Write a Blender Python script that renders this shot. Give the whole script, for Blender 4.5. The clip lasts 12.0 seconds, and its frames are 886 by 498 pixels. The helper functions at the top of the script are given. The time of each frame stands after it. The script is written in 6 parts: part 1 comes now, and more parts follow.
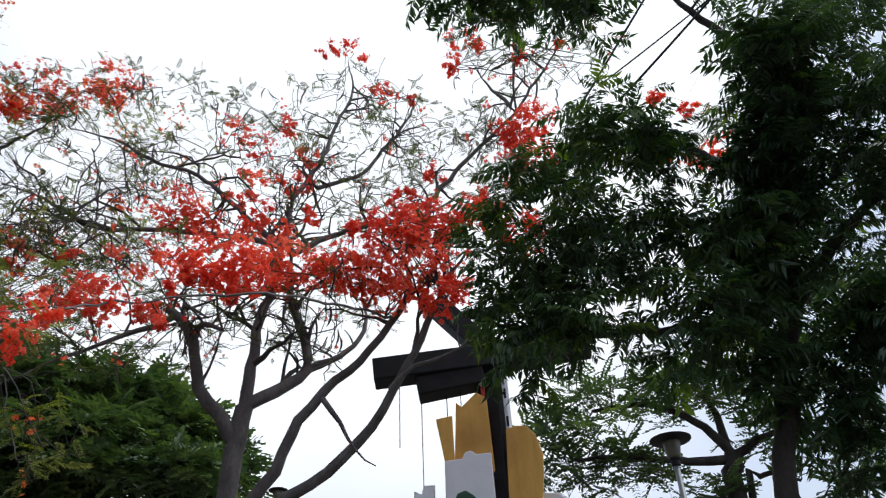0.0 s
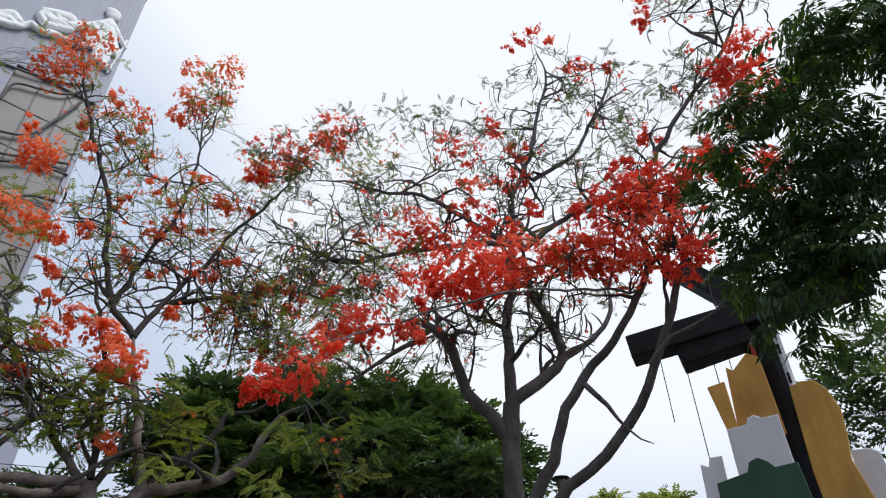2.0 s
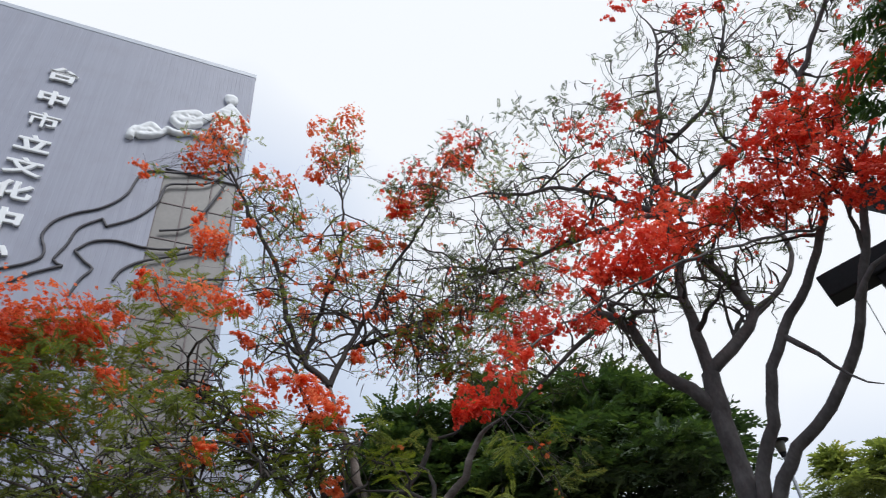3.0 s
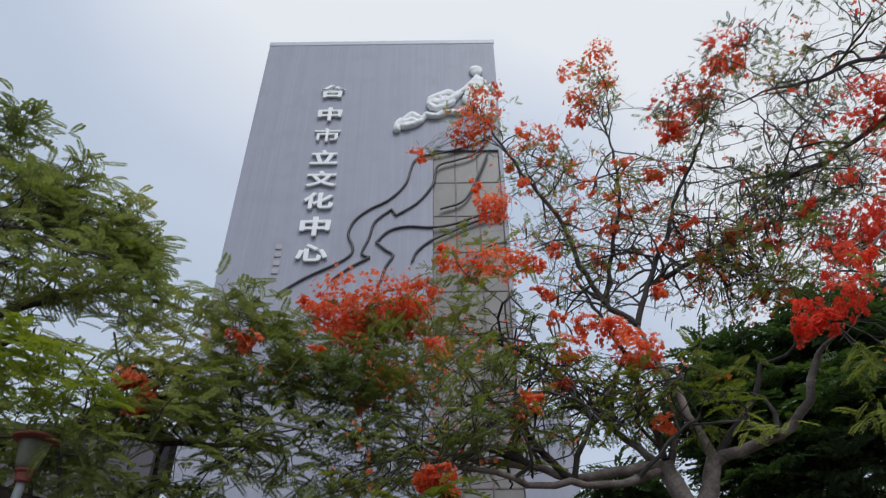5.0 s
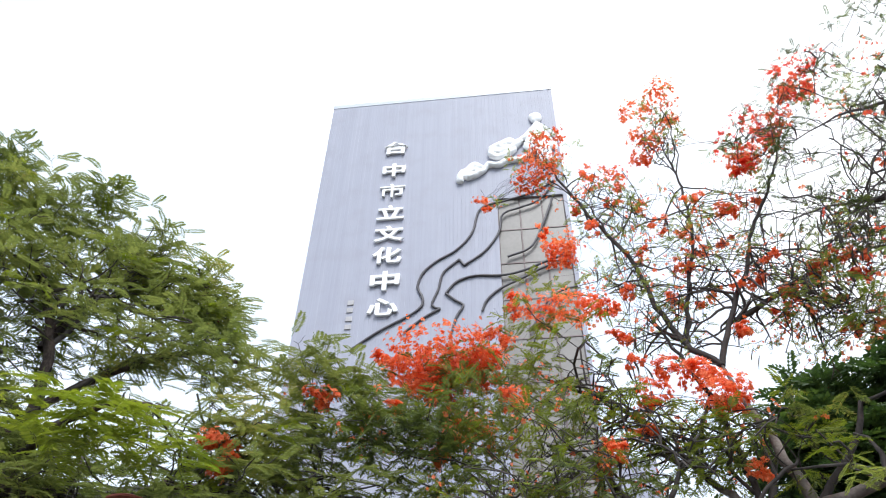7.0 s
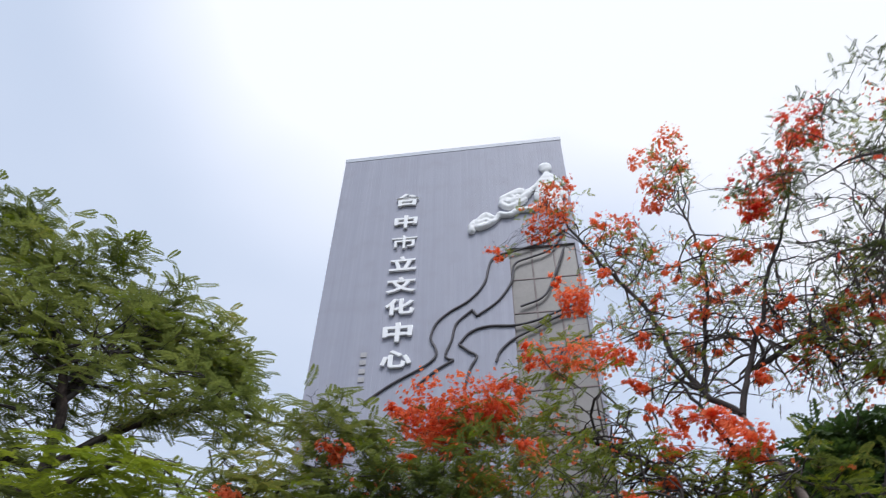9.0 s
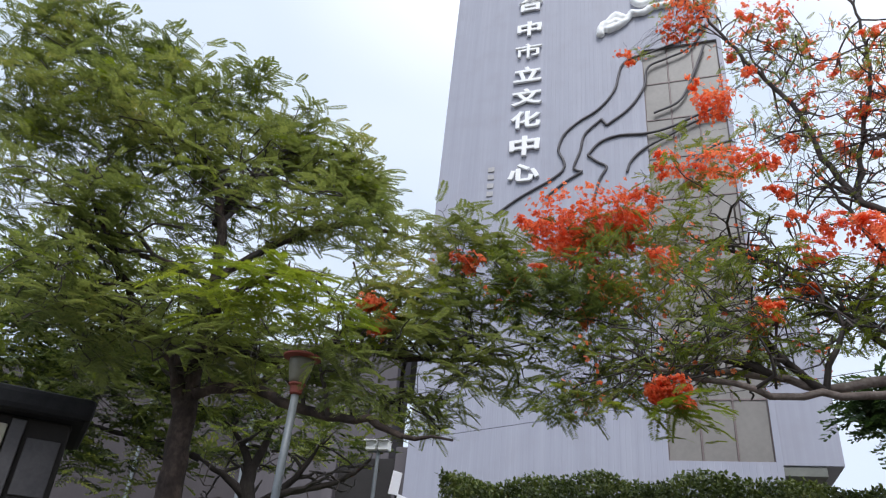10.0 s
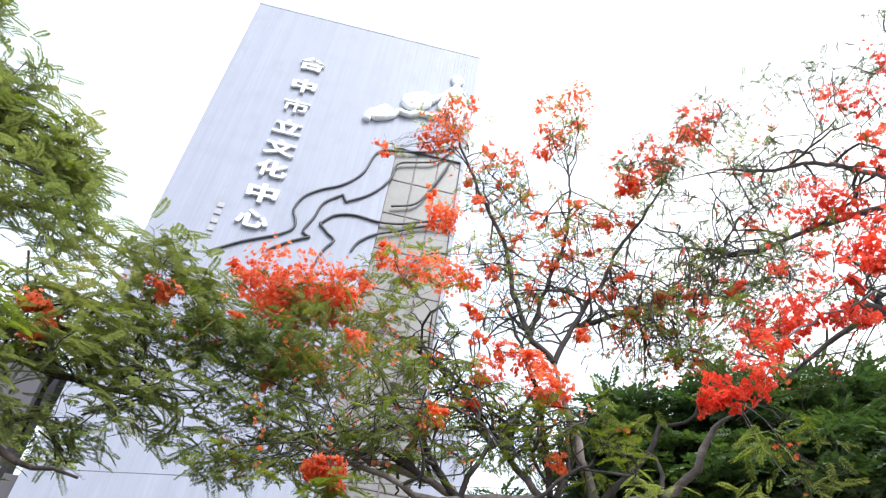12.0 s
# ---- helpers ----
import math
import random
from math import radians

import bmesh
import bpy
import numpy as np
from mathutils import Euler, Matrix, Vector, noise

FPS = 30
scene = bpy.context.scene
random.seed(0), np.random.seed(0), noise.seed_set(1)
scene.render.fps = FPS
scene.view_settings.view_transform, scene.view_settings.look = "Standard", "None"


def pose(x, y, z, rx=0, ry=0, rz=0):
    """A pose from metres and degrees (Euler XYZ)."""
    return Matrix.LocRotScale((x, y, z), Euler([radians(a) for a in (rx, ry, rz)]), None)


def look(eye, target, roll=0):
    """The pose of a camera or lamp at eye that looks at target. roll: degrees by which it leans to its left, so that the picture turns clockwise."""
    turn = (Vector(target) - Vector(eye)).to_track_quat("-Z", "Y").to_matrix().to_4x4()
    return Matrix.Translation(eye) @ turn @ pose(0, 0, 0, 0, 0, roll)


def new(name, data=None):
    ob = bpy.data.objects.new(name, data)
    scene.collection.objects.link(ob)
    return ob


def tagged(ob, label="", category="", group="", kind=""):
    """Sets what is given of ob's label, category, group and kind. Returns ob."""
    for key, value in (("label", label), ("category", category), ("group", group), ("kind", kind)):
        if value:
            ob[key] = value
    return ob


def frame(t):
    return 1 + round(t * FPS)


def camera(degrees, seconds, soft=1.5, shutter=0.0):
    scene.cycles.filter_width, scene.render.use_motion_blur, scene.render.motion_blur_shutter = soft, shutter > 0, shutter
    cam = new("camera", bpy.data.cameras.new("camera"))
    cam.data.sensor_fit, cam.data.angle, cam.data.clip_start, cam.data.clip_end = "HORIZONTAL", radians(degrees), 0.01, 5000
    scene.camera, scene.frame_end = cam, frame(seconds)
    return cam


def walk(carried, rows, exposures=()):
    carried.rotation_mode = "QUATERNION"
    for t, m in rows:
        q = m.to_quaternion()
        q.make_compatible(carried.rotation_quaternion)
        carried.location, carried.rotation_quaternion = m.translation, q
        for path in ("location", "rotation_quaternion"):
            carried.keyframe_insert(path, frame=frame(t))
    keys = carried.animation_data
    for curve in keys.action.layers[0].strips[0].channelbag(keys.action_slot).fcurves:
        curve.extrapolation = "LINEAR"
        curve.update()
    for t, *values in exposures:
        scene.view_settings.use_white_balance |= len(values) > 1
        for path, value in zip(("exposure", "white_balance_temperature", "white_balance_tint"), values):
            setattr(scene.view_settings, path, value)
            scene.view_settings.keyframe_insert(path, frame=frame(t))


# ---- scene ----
# ---------------- camera and its way ----------------
cam = camera(64.7, 12.0, soft=1.1, shutter=0.15)
PATH = [
    (0, (0, 0, 1.5), (1.441, 0.637, 2.733), -3.28),
    (0.5, (0, 0, 1.5), (1.365, 0.754, 2.752), -2.29),
    (1, (0, 0, 1.5), (1.287, 0.784, 2.815), -2.60),
    (1.5, (0, 0, 1.5), (1.100, 1.093, 2.764), -0.98),
    (2, (-0.029, 0.012, 1.5), (1.044, 1.174, 2.724), -1.35),
    (2.5, (-0.101, 0.043, 1.5), (0.859, 1.294, 2.730), -5.34),
    (3, (-0.212, 0.09, 1.5), (0.527, 1.462, 2.754), -6.51),
    (3.2, (-0.239, 0.101, 1.5), (0.432, 1.484, 2.780), -6.06),
    (4.8, (-0.35, 0.148, 1.5), (-0.286, 1.714, 2.742), -3.99),
    (5, (-0.355, 0.15, 1.5), (-0.349, 1.767, 2.677), -1.26),
    (5.5, (-0.368, 0.156, 1.5), (-0.586, 1.892, 2.470), 0.17),
    (6, (-0.368, 0.156, 1.5), (-0.739, 1.866, 2.469), 2.27),
    (6.5, (-0.368, 0.156, 1.5), (-0.583, 1.738, 2.704), 0.99),
    (7, (-0.368, 0.156, 1.5), (-0.549, 1.674, 2.790), -0.08),
    (8.8, (-0.368, 0.156, 1.5), (-0.510, 1.547, 2.930), -0.13),
    (9, (-0.368, 0.156, 1.5), (-0.571, 1.573, 2.897), -0.00),
    (9.5, (-0.368, 0.156, 1.5), (-0.907, 1.655, 2.709), 2.72),
    (10, (-0.368, 0.156, 1.5), (-0.972, 1.803, 2.461), 4.96),
    (10.5, (-0.368, 0.156, 1.5), (-0.838, 1.892, 2.375), 4.43),
    (10.8, (-0.368, 0.156, 1.5), (-0.722, 1.953, 2.303), 7.57),
    (11, (-0.368, 0.156, 1.5), (-0.506, 1.947, 2.380), 7.22),
    (11.2, (-0.368, 0.156, 1.5), (-0.428, 1.921, 2.439), 7.41),
    (11.5, (-0.368, 0.156, 1.5), (-0.295, 1.877, 2.516), 8.11),
    (12, (-0.368, 0.156, 1.5), (-0.196, 1.751, 2.694), 8.62),
]
EXPOSURE = [                                         # seconds, stops, kelvin, tint
    (0.0, -0.18, 6250, 10), (1.5, -0.26, 6250, 10), (2.5, -0.34, 6250, 10), (3.2, -0.32, 6250, 10), (4.8, -0.68, 6200, 10), (5.1, -0.48, 6200, 10),
    (5.5, -0.25, 6250, 10), (6.0, 0.25, 6300, 10), (6.5, 0.52, 6300, 9), (7.2, 0.5, 6300, 9), (8.8, -0.26, 6150, 12), (9.5, -0.18, 6150, 12),
    (10.0, 0.06, 6300, 11), (10.5, 0.52, 6550, 10), (11.0, 0.78, 6550, 9), (12.0, 0.9, 6300, 8),
]
walk(cam, [(t, look(eye, target, roll)) for t, eye, target, roll in PATH], EXPOSURE)

# ---------------- sky and sun: bright overcast ----------------
SUN_EL, SUN_AZ = radians(55), radians(-160)         # azimuth counted to the left of +y
sun_dir = Vector((-math.sin(SUN_AZ) * math.cos(SUN_EL), math.cos(SUN_AZ) * math.cos(SUN_EL), math.sin(SUN_EL)))
world = bpy.data.worlds.new("overcast_sky")
scene.world = world
world.use_nodes = True
wn, wl = world.node_tree.nodes, world.node_tree.links
wn.clear()
w_out = wn.new("ShaderNodeOutputWorld")
w_bg = wn.new("ShaderNodeBackground")
w_sky = wn.new("ShaderNodeTexSky")
w_sky.sky_type = "NISHITA"
w_sky.sun_disc = False
w_sky.sun_elevation, w_sky.sun_rotation = SUN_EL, -SUN_AZ
w_sky.air_density, w_sky.dust_density = 1.0, 3.0
w_co = wn.new("ShaderNodeTexCoord")
w_map = wn.new("ShaderNodeMapping")
w_map.inputs["Scale"].default_value = (1.0, 1.0, 1.8)
w_noise = wn.new("ShaderNodeTexNoise")
w_noise.inputs["Scale"].default_value, w_noise.inputs["Detail"].default_value = 1.7, 3.0
w_noise.inputs["Roughness"].default_value = 0.45
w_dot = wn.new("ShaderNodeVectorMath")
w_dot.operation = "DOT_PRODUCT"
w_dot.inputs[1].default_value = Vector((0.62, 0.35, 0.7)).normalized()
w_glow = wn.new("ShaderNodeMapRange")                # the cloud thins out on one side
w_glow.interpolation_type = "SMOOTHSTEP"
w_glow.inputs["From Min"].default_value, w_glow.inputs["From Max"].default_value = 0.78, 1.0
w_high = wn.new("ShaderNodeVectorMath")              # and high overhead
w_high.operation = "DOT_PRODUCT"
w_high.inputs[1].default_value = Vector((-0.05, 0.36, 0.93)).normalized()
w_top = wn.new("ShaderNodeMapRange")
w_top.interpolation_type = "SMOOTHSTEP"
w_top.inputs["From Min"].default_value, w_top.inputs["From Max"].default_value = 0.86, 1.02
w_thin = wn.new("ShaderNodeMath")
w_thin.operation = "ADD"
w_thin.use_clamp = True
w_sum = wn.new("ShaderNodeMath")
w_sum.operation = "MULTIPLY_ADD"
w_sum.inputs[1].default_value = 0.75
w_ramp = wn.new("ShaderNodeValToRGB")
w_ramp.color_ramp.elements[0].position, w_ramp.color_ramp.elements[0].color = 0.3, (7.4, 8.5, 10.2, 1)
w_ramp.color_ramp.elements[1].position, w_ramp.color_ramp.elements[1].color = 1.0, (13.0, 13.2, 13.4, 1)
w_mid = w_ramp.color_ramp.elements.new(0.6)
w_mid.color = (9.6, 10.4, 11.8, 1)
w_mix = wn.new("ShaderNodeMix")
w_mix.data_type = "RGBA"
w_mix.inputs["Factor"].default_value = 0.9
w_bg.inputs["Strength"].default_value = 0.1
wl.new(w_co.outputs["Generated"], w_map.inputs["Vector"])
wl.new(w_map.outputs["Vector"], w_noise.inputs["Vector"])
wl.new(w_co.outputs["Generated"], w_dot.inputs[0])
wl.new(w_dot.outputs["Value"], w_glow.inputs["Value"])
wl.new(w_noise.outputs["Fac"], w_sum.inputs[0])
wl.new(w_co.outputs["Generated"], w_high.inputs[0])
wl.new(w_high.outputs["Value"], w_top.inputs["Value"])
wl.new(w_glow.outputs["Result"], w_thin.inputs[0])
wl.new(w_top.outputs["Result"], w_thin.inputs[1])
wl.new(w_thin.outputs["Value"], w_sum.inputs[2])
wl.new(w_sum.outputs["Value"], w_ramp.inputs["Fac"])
wl.new(w_sky.outputs["Color"], w_mix.inputs["A"])
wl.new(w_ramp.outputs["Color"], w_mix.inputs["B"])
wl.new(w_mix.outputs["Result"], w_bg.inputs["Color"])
wl.new(w_bg.outputs["Background"], w_out.inputs["Surface"])

sun_data = bpy.data.lights.new("sun", "SUN")
sun_data.energy, sun_data.angle, sun_data.color = 2.5, radians(28), (1.0, 0.985, 0.96)
sun = new("sun", sun_data)
sun.matrix_world = look(sun_dir * 60, (0, 0, 0))


# ---------------- materials ----------------
def material(name, color, rough=0.6, metal=0.0):
    m = bpy.data.materials.new(name)
    m.use_nodes = True
    b = m.node_tree.nodes["Principled BSDF"]
    b.inputs["Base Color"].default_value = (*color, 1)
    b.inputs["Roughness"].default_value, b.inputs["Metallic"].default_value = rough, metal
    return m, m.node_tree.nodes, m.node_tree.links, b


def ramp_node(nodes, stops):
    r = nodes.new("ShaderNodeValToRGB")
    while len(r.color_ramp.elements) < len(stops):
        r.color_ramp.elements.new(0.5)
    for e, (at, c) in zip(r.color_ramp.elements, stops):
        e.position, e.color = at, (*c, 1)
    return r


def surface(name, stops, scale, rough=0.7, metal=0.0, bump=0.3, fine=8.0, stretch=(1, 1, 1), depth=0.01, stain=None):
    """A mottled surface: colour over a broad noise with grain, bump at a fine scale, and an optional broad stain colour."""
    m, nodes, links, b = material(name, stops[0][1], rough, metal)
    co, mp = nodes.new("ShaderNodeTexCoord"), nodes.new("ShaderNodeMapping")
    mp.inputs["Scale"].default_value = stretch
    links.new(co.outputs["Object"], mp.inputs["Vector"])
    a, g = nodes.new("ShaderNodeTexNoise"), nodes.new("ShaderNodeTexNoise")
    a.inputs["Scale"].default_value, a.inputs["Detail"].default_value = scale, 5.0
    g.inputs["Scale"].default_value, g.inputs["Detail"].default_value = scale * fine, 4.0
    for n in (a, g):
        links.new(mp.outputs["Vector"], n.inputs["Vector"])
    mix = nodes.new("ShaderNodeMath")
    mix.operation = "MULTIPLY_ADD"
    mix.inputs[1].default_value = 0.35
    sub = nodes.new("ShaderNodeMath")
    sub.operation = "MULTIPLY_ADD"
    sub.inputs[1].default_value, sub.inputs[2].default_value = 0.85, -0.1
    links.new(a.outputs["Fac"], sub.inputs[0])
    links.new(g.outputs["Fac"], mix.inputs[0])
    links.new(sub.outputs["Value"], mix.inputs[2])
    r = ramp_node(nodes, stops)
    links.new(mix.outputs["Value"], r.inputs["Fac"])
    color = r.outputs["Color"]
    if stain:
        s = nodes.new("ShaderNodeTexNoise")
        s.inputs["Scale"].default_value, s.inputs["Detail"].default_value = scale * 0.35, 6.0
        links.new(co.outputs["Object"], s.inputs["Vector"])
        sr = ramp_node(nodes, [(0.48, (0, 0, 0)), (0.72, (0.7, 0.7, 0.7))])
        links.new(s.outputs["Fac"], sr.inputs["Fac"])
        sm = nodes.new("ShaderNodeMix")
        sm.data_type = "RGBA"
        sm.inputs["B"].default_value = (*stain, 1)
        links.new(sr.outputs["Color"], sm.inputs["Factor"])
        links.new(color, sm.inputs["A"])
        color = sm.outputs["Result"]
    links.new(color, b.inputs["Base Color"])
    bp = nodes.new("ShaderNodeBump")
    bp.inputs["Strength"].default_value, bp.inputs["Distance"].default_value = bump, depth
    links.new(mix.outputs["Value"], bp.inputs["Height"])
    links.new(bp.outputs["Normal"], b.inputs["Normal"])
    return m


def leafy(name, stops, glow, through_part=0.45, rough=0.5, patch=0.8):
    """Leaves and petals: colour by piece and by patch of the crown, light shining through."""
    m, nodes, links, b = material(name, stops[0][1], rough)
    geo, co = nodes.new("ShaderNodeNewGeometry"), nodes.new("ShaderNodeTexCoord")
    n = nodes.new("ShaderNodeTexNoise")
    n.inputs["Scale"].default_value, n.inputs["Detail"].default_value = patch, 3.0
    links.new(co.outputs["Object"], n.inputs["Vector"])
    mix = nodes.new("ShaderNodeMath")
    mix.operation = "MULTIPLY_ADD"
    mix.inputs[1].default_value = 0.4
    sub = nodes.new("ShaderNodeMath")
    sub.operation = "MULTIPLY_ADD"
    sub.inputs[1].default_value, sub.inputs[2].default_value = 1.3, -0.35
    links.new(n.outputs["Fac"], sub.inputs[0])
    links.new(geo.outputs["Random Per Island"], mix.inputs[0])
    links.new(sub.outputs["Value"], mix.inputs[2])
    r = ramp_node(nodes, stops)
    links.new(mix.outputs["Value"], r.inputs["Fac"])
    links.new(r.outputs["Color"], b.inputs["Base Color"])
    tr = nodes.new("ShaderNodeBsdfTranslucent")
    tm = nodes.new("ShaderNodeMix")
    tm.data_type, tm.blend_type = "RGBA", "MULTIPLY"
    tm.inputs["Factor"].default_value = 1.0
    tm.inputs["B"].default_value = (*glow, 1)
    links.new(r.outputs["Color"], tm.inputs["A"])
    links.new(tm.outputs["Result"], tr.inputs["Color"])
    ms = nodes.new("ShaderNodeMixShader")
    ms.inputs["Fac"].default_value = through_part
    out = nodes["Material Output"]
    links.new(b.outputs["BSDF"], ms.inputs[1])
    links.new(tr.outputs["BSDF"], ms.inputs[2])
    links.new(ms.outputs["Shader"], out.inputs["Surface"])
    return m


BARK_GREY = surface("grey_flame_tree_bark", [(0.25, (0.06, 0.044, 0.038)), (0.5, (0.155, 0.124, 0.11)), (0.75, (0.3, 0.25, 0.225))], 5.0, 0.85, bump=0.8, fine=6, stretch=(1, 1, 1.2), depth=0.02)
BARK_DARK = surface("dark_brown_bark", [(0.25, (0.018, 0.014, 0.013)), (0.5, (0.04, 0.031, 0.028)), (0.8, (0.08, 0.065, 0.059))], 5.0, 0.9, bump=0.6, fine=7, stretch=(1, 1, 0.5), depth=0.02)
BARK_BROWN = surface("mottled_brown_bark", [(0.3, (0.014, 0.009, 0.008)), (0.5, (0.045, 0.031, 0.026)), (0.72, (0.12, 0.085, 0.07))], 5.0, 0.9, bump=0.9, fine=6, stretch=(1, 1, 0.7), depth=0.04)
BARK_MID = surface("brown_grey_bark", [(0.25, (0.045, 0.037, 0.036)), (0.5, (0.1, 0.086, 0.083)), (0.8, (0.19, 0.17, 0.165))], 4.5, 0.85, bump=0.5, fine=7, stretch=(1, 1, 0.6), depth=0.02)
TWIG = surface("dark_twig_bark", [(0.25, (0.03, 0.024, 0.022)), (0.8, (0.1, 0.085, 0.078))], 6.0, 0.9, bump=0.3)
LEAF_FLAME = leafy("ferny_leaf_green", [(0.1, (0.085, 0.115, 0.038)), (0.45, (0.185, 0.23, 0.065)), (0.75, (0.3, 0.335, 0.09)), (0.95, (0.43, 0.39, 0.11))], (1.45, 1.45, 0.8), 0.45)
LEAF_FERN = leafy("cool_ferny_leaf_green", [(0.1, (0.08, 0.107, 0.045)), (0.45, (0.15, 0.187, 0.067)), (0.75, (0.23, 0.262, 0.09)), (0.95, (0.35, 0.3, 0.105))], (1.4, 1.35, 0.85), 0.45)
LEAF_OLIVE = leafy("dull_olive_ferny_leaf", [(0.1, (0.07, 0.095, 0.035)), (0.45, (0.135, 0.172, 0.054)), (0.75, (0.215, 0.248, 0.075)), (0.95, (0.34, 0.275, 0.09))], (1.4, 1.4, 0.8), 0.48)
LEAF_LIGHT = leafy("young_leaf_yellow_green", [(0.1, (0.135, 0.185, 0.026)), (0.6, (0.23, 0.275, 0.04)), (0.95, (0.34, 0.365, 0.07))], (1.3, 1.35, 0.6), 0.4)
LEAF_DARK = leafy("dark_glossy_leaf", [(0.1, (0.013, 0.032, 0.014)), (0.5, (0.029, 0.06, 0.022)), (0.9, (0.07, 0.12, 0.037))], (1.4, 1.7, 0.6), 0.3, 0.35)
# lighter copy of the dark leaf, coloured as with light behind it
LEAF_BACKLIT = leafy("backlit_green_leaflet", [(0.1, (0.035, 0.075, 0.014)), (0.5, (0.08, 0.14, 0.022)), (0.9, (0.15, 0.2, 0.035))], (1.4, 1.5, 0.6), 0.5, 0.4)
LEAF_FAR = leafy("dusky_green_leaf", [(0.1, (0.032, 0.058, 0.031)), (0.55, (0.073, 0.116, 0.048)), (0.95, (0.17, 0.225, 0.065))], (1.3, 1.5, 0.6), 0.3, 0.6)
LEAF_HEDGE = leafy("hedge_leaf_green", [(0.1, (0.026, 0.042, 0.014)), (0.5, (0.072, 0.1, 0.029)), (0.9, (0.22, 0.245, 0.085))], (1.4, 1.5, 0.6), 0.3, 0.45, patch=1.6)
# clipped hedge leaf with the shade behind the kerb put into its colour
LEAF_SHADED = leafy("shaded_clipped_leaf", [(0.1, (0.012, 0.019, 0.009)), (0.5, (0.026, 0.036, 0.016)), (0.9, (0.06, 0.075, 0.03))], (1.3, 1.4, 0.6), 0.25, 0.75, patch=1.2)
LEAF_PALE = leafy("variegated_shrub_leaf", [(0.1, (0.12, 0.2, 0.05)), (0.5, (0.32, 0.4, 0.15)), (0.9, (0.65, 0.68, 0.4))], (1.3, 1.4, 0.7), 0.3, 0.5, patch=2.0)
PETAL = leafy("scarlet_petal", [(0.05, (0.5, 0.022, 0.015)), (0.5, (0.79, 0.082, 0.038)), (0.95, (0.9, 0.25, 0.12))], (1.3, 1.2, 1.1), 0.5, 0.55, patch=1.1)
PETAL_ORANGE = leafy("orange_red_petal", [(0.05, (0.54, 0.06, 0.025)), (0.5, (0.83, 0.2, 0.065)), (0.95, (0.93, 0.42, 0.19))], (1.3, 1.2, 1.1), 0.5, 0.55, patch=1.1)
LEAF_RUST = leafy("rust_shrub_leaf", [(0.1, (0.16, 0.07, 0.025)), (0.5, (0.34, 0.12, 0.04)), (0.95, (0.5, 0.24, 0.06))], (1.2, 1.2, 0.9), 0.3, 0.5, patch=3.0)
POD = surface("dry_brown_pod", [(0.3, (0.03, 0.022, 0.016)), (0.8, (0.1, 0.075, 0.05))], 9.0, 0.7)
CLADDING = surface("grey_ribbed_tile_cladding", [(0.2, (0.315, 0.322, 0.385)), (0.5, (0.348, 0.354, 0.42)), (0.85, (0.395, 0.4, 0.465))], 2.6, 0.55, bump=0.1, fine=3.5, stretch=(1.6, 1, 0.03), stain=(0.32, 0.32, 0.375))
CAPPING = surface("pale_blue_grey_metal_capping", [(0.2, (0.5, 0.53, 0.58)), (0.8, (0.6, 0.63, 0.68))], 1.5, 0.45, bump=0.05, stain=(0.46, 0.48, 0.52))
CONCRETE = surface("pale_concrete", [(0.2, (0.36, 0.35, 0.36)), (0.8, (0.52, 0.5, 0.5))], 1.2, 0.75, stain=(0.3, 0.29, 0.28))
WALL_WING = surface("mauve_grey_tiled_wall", [(0.2, (0.085, 0.074, 0.08)), (0.8, (0.128, 0.112, 0.12))], 0.6, 0.7, fine=14, stretch=(1, 1, 0.3))
WALL_WING_LEFT = surface("wing_wall_darker_left", [(0.2, (0.045, 0.037, 0.039)), (0.8, (0.074, 0.061, 0.064))], 0.6, 0.75, fine=14, stretch=(1, 1, 0.3))
WHITE_LETTER = surface("white_painted_metal", [(0.2, (0.86, 0.86, 0.86)), (0.8, (0.93, 0.93, 0.92))], 3.0, 0.45, bump=0.05)
WHITE_STONE = surface("white_cast_stone", [(0.2, (0.86, 0.86, 0.86)), (0.8, (0.93, 0.93, 0.92))], 2.0, 0.6, bump=0.3, depth=0.03)
DARK_METAL = surface("dark_bronze_metal", [(0.2, (0.07, 0.065, 0.07)), (0.8, (0.13, 0.12, 0.125))], 3.0, 0.55, 0.3, bump=0.1)
PANE_TAN = surface("dusty_bronze_glazing", [(0.2, (0.18, 0.165, 0.15)), (0.8, (0.25, 0.23, 0.21))], 0.8, 0.4, bump=0.02)
FRAME_BROWN = surface("brown_aluminium_frame", [(0.2, (0.14, 0.105, 0.1)), (0.8, (0.21, 0.165, 0.155))], 3.0, 0.5, 0.1, bump=0.05)
STEEL_GREY = surface("galvanised_grey_paint", [(0.2, (0.17, 0.19, 0.205)), (0.8, (0.26, 0.28, 0.295))], 5.0, 0.5, 0.3, bump=0.08)
RED_PAINT = surface("weathered_red_paint", [(0.2, (0.15, 0.03, 0.02)), (0.8, (0.25, 0.06, 0.04))], 8.0, 0.6, bump=0.1)
RED_BRIGHT = surface("bright_red_paint", [(0.2, (0.42, 0.035, 0.02)), (0.8, (0.6, 0.07, 0.04))], 6.0, 0.5, bump=0.1)
LAMP_GLASS = surface("frosted_lamp_globe", [(0.2, (0.1, 0.095, 0.07)), (0.8, (0.16, 0.15, 0.11))], 6.0, 0.4, bump=0.05)
BLACK_STEEL = surface("black_painted_steel", [(0.2, (0.009, 0.009, 0.011)), (0.8, (0.024, 0.024, 0.028))], 5.0, 0.6, 0.0, bump=0.12)
BLACK_STEEL.node_tree.nodes["Principled BSDF"].inputs["Specular IOR Level"].default_value = 0.2
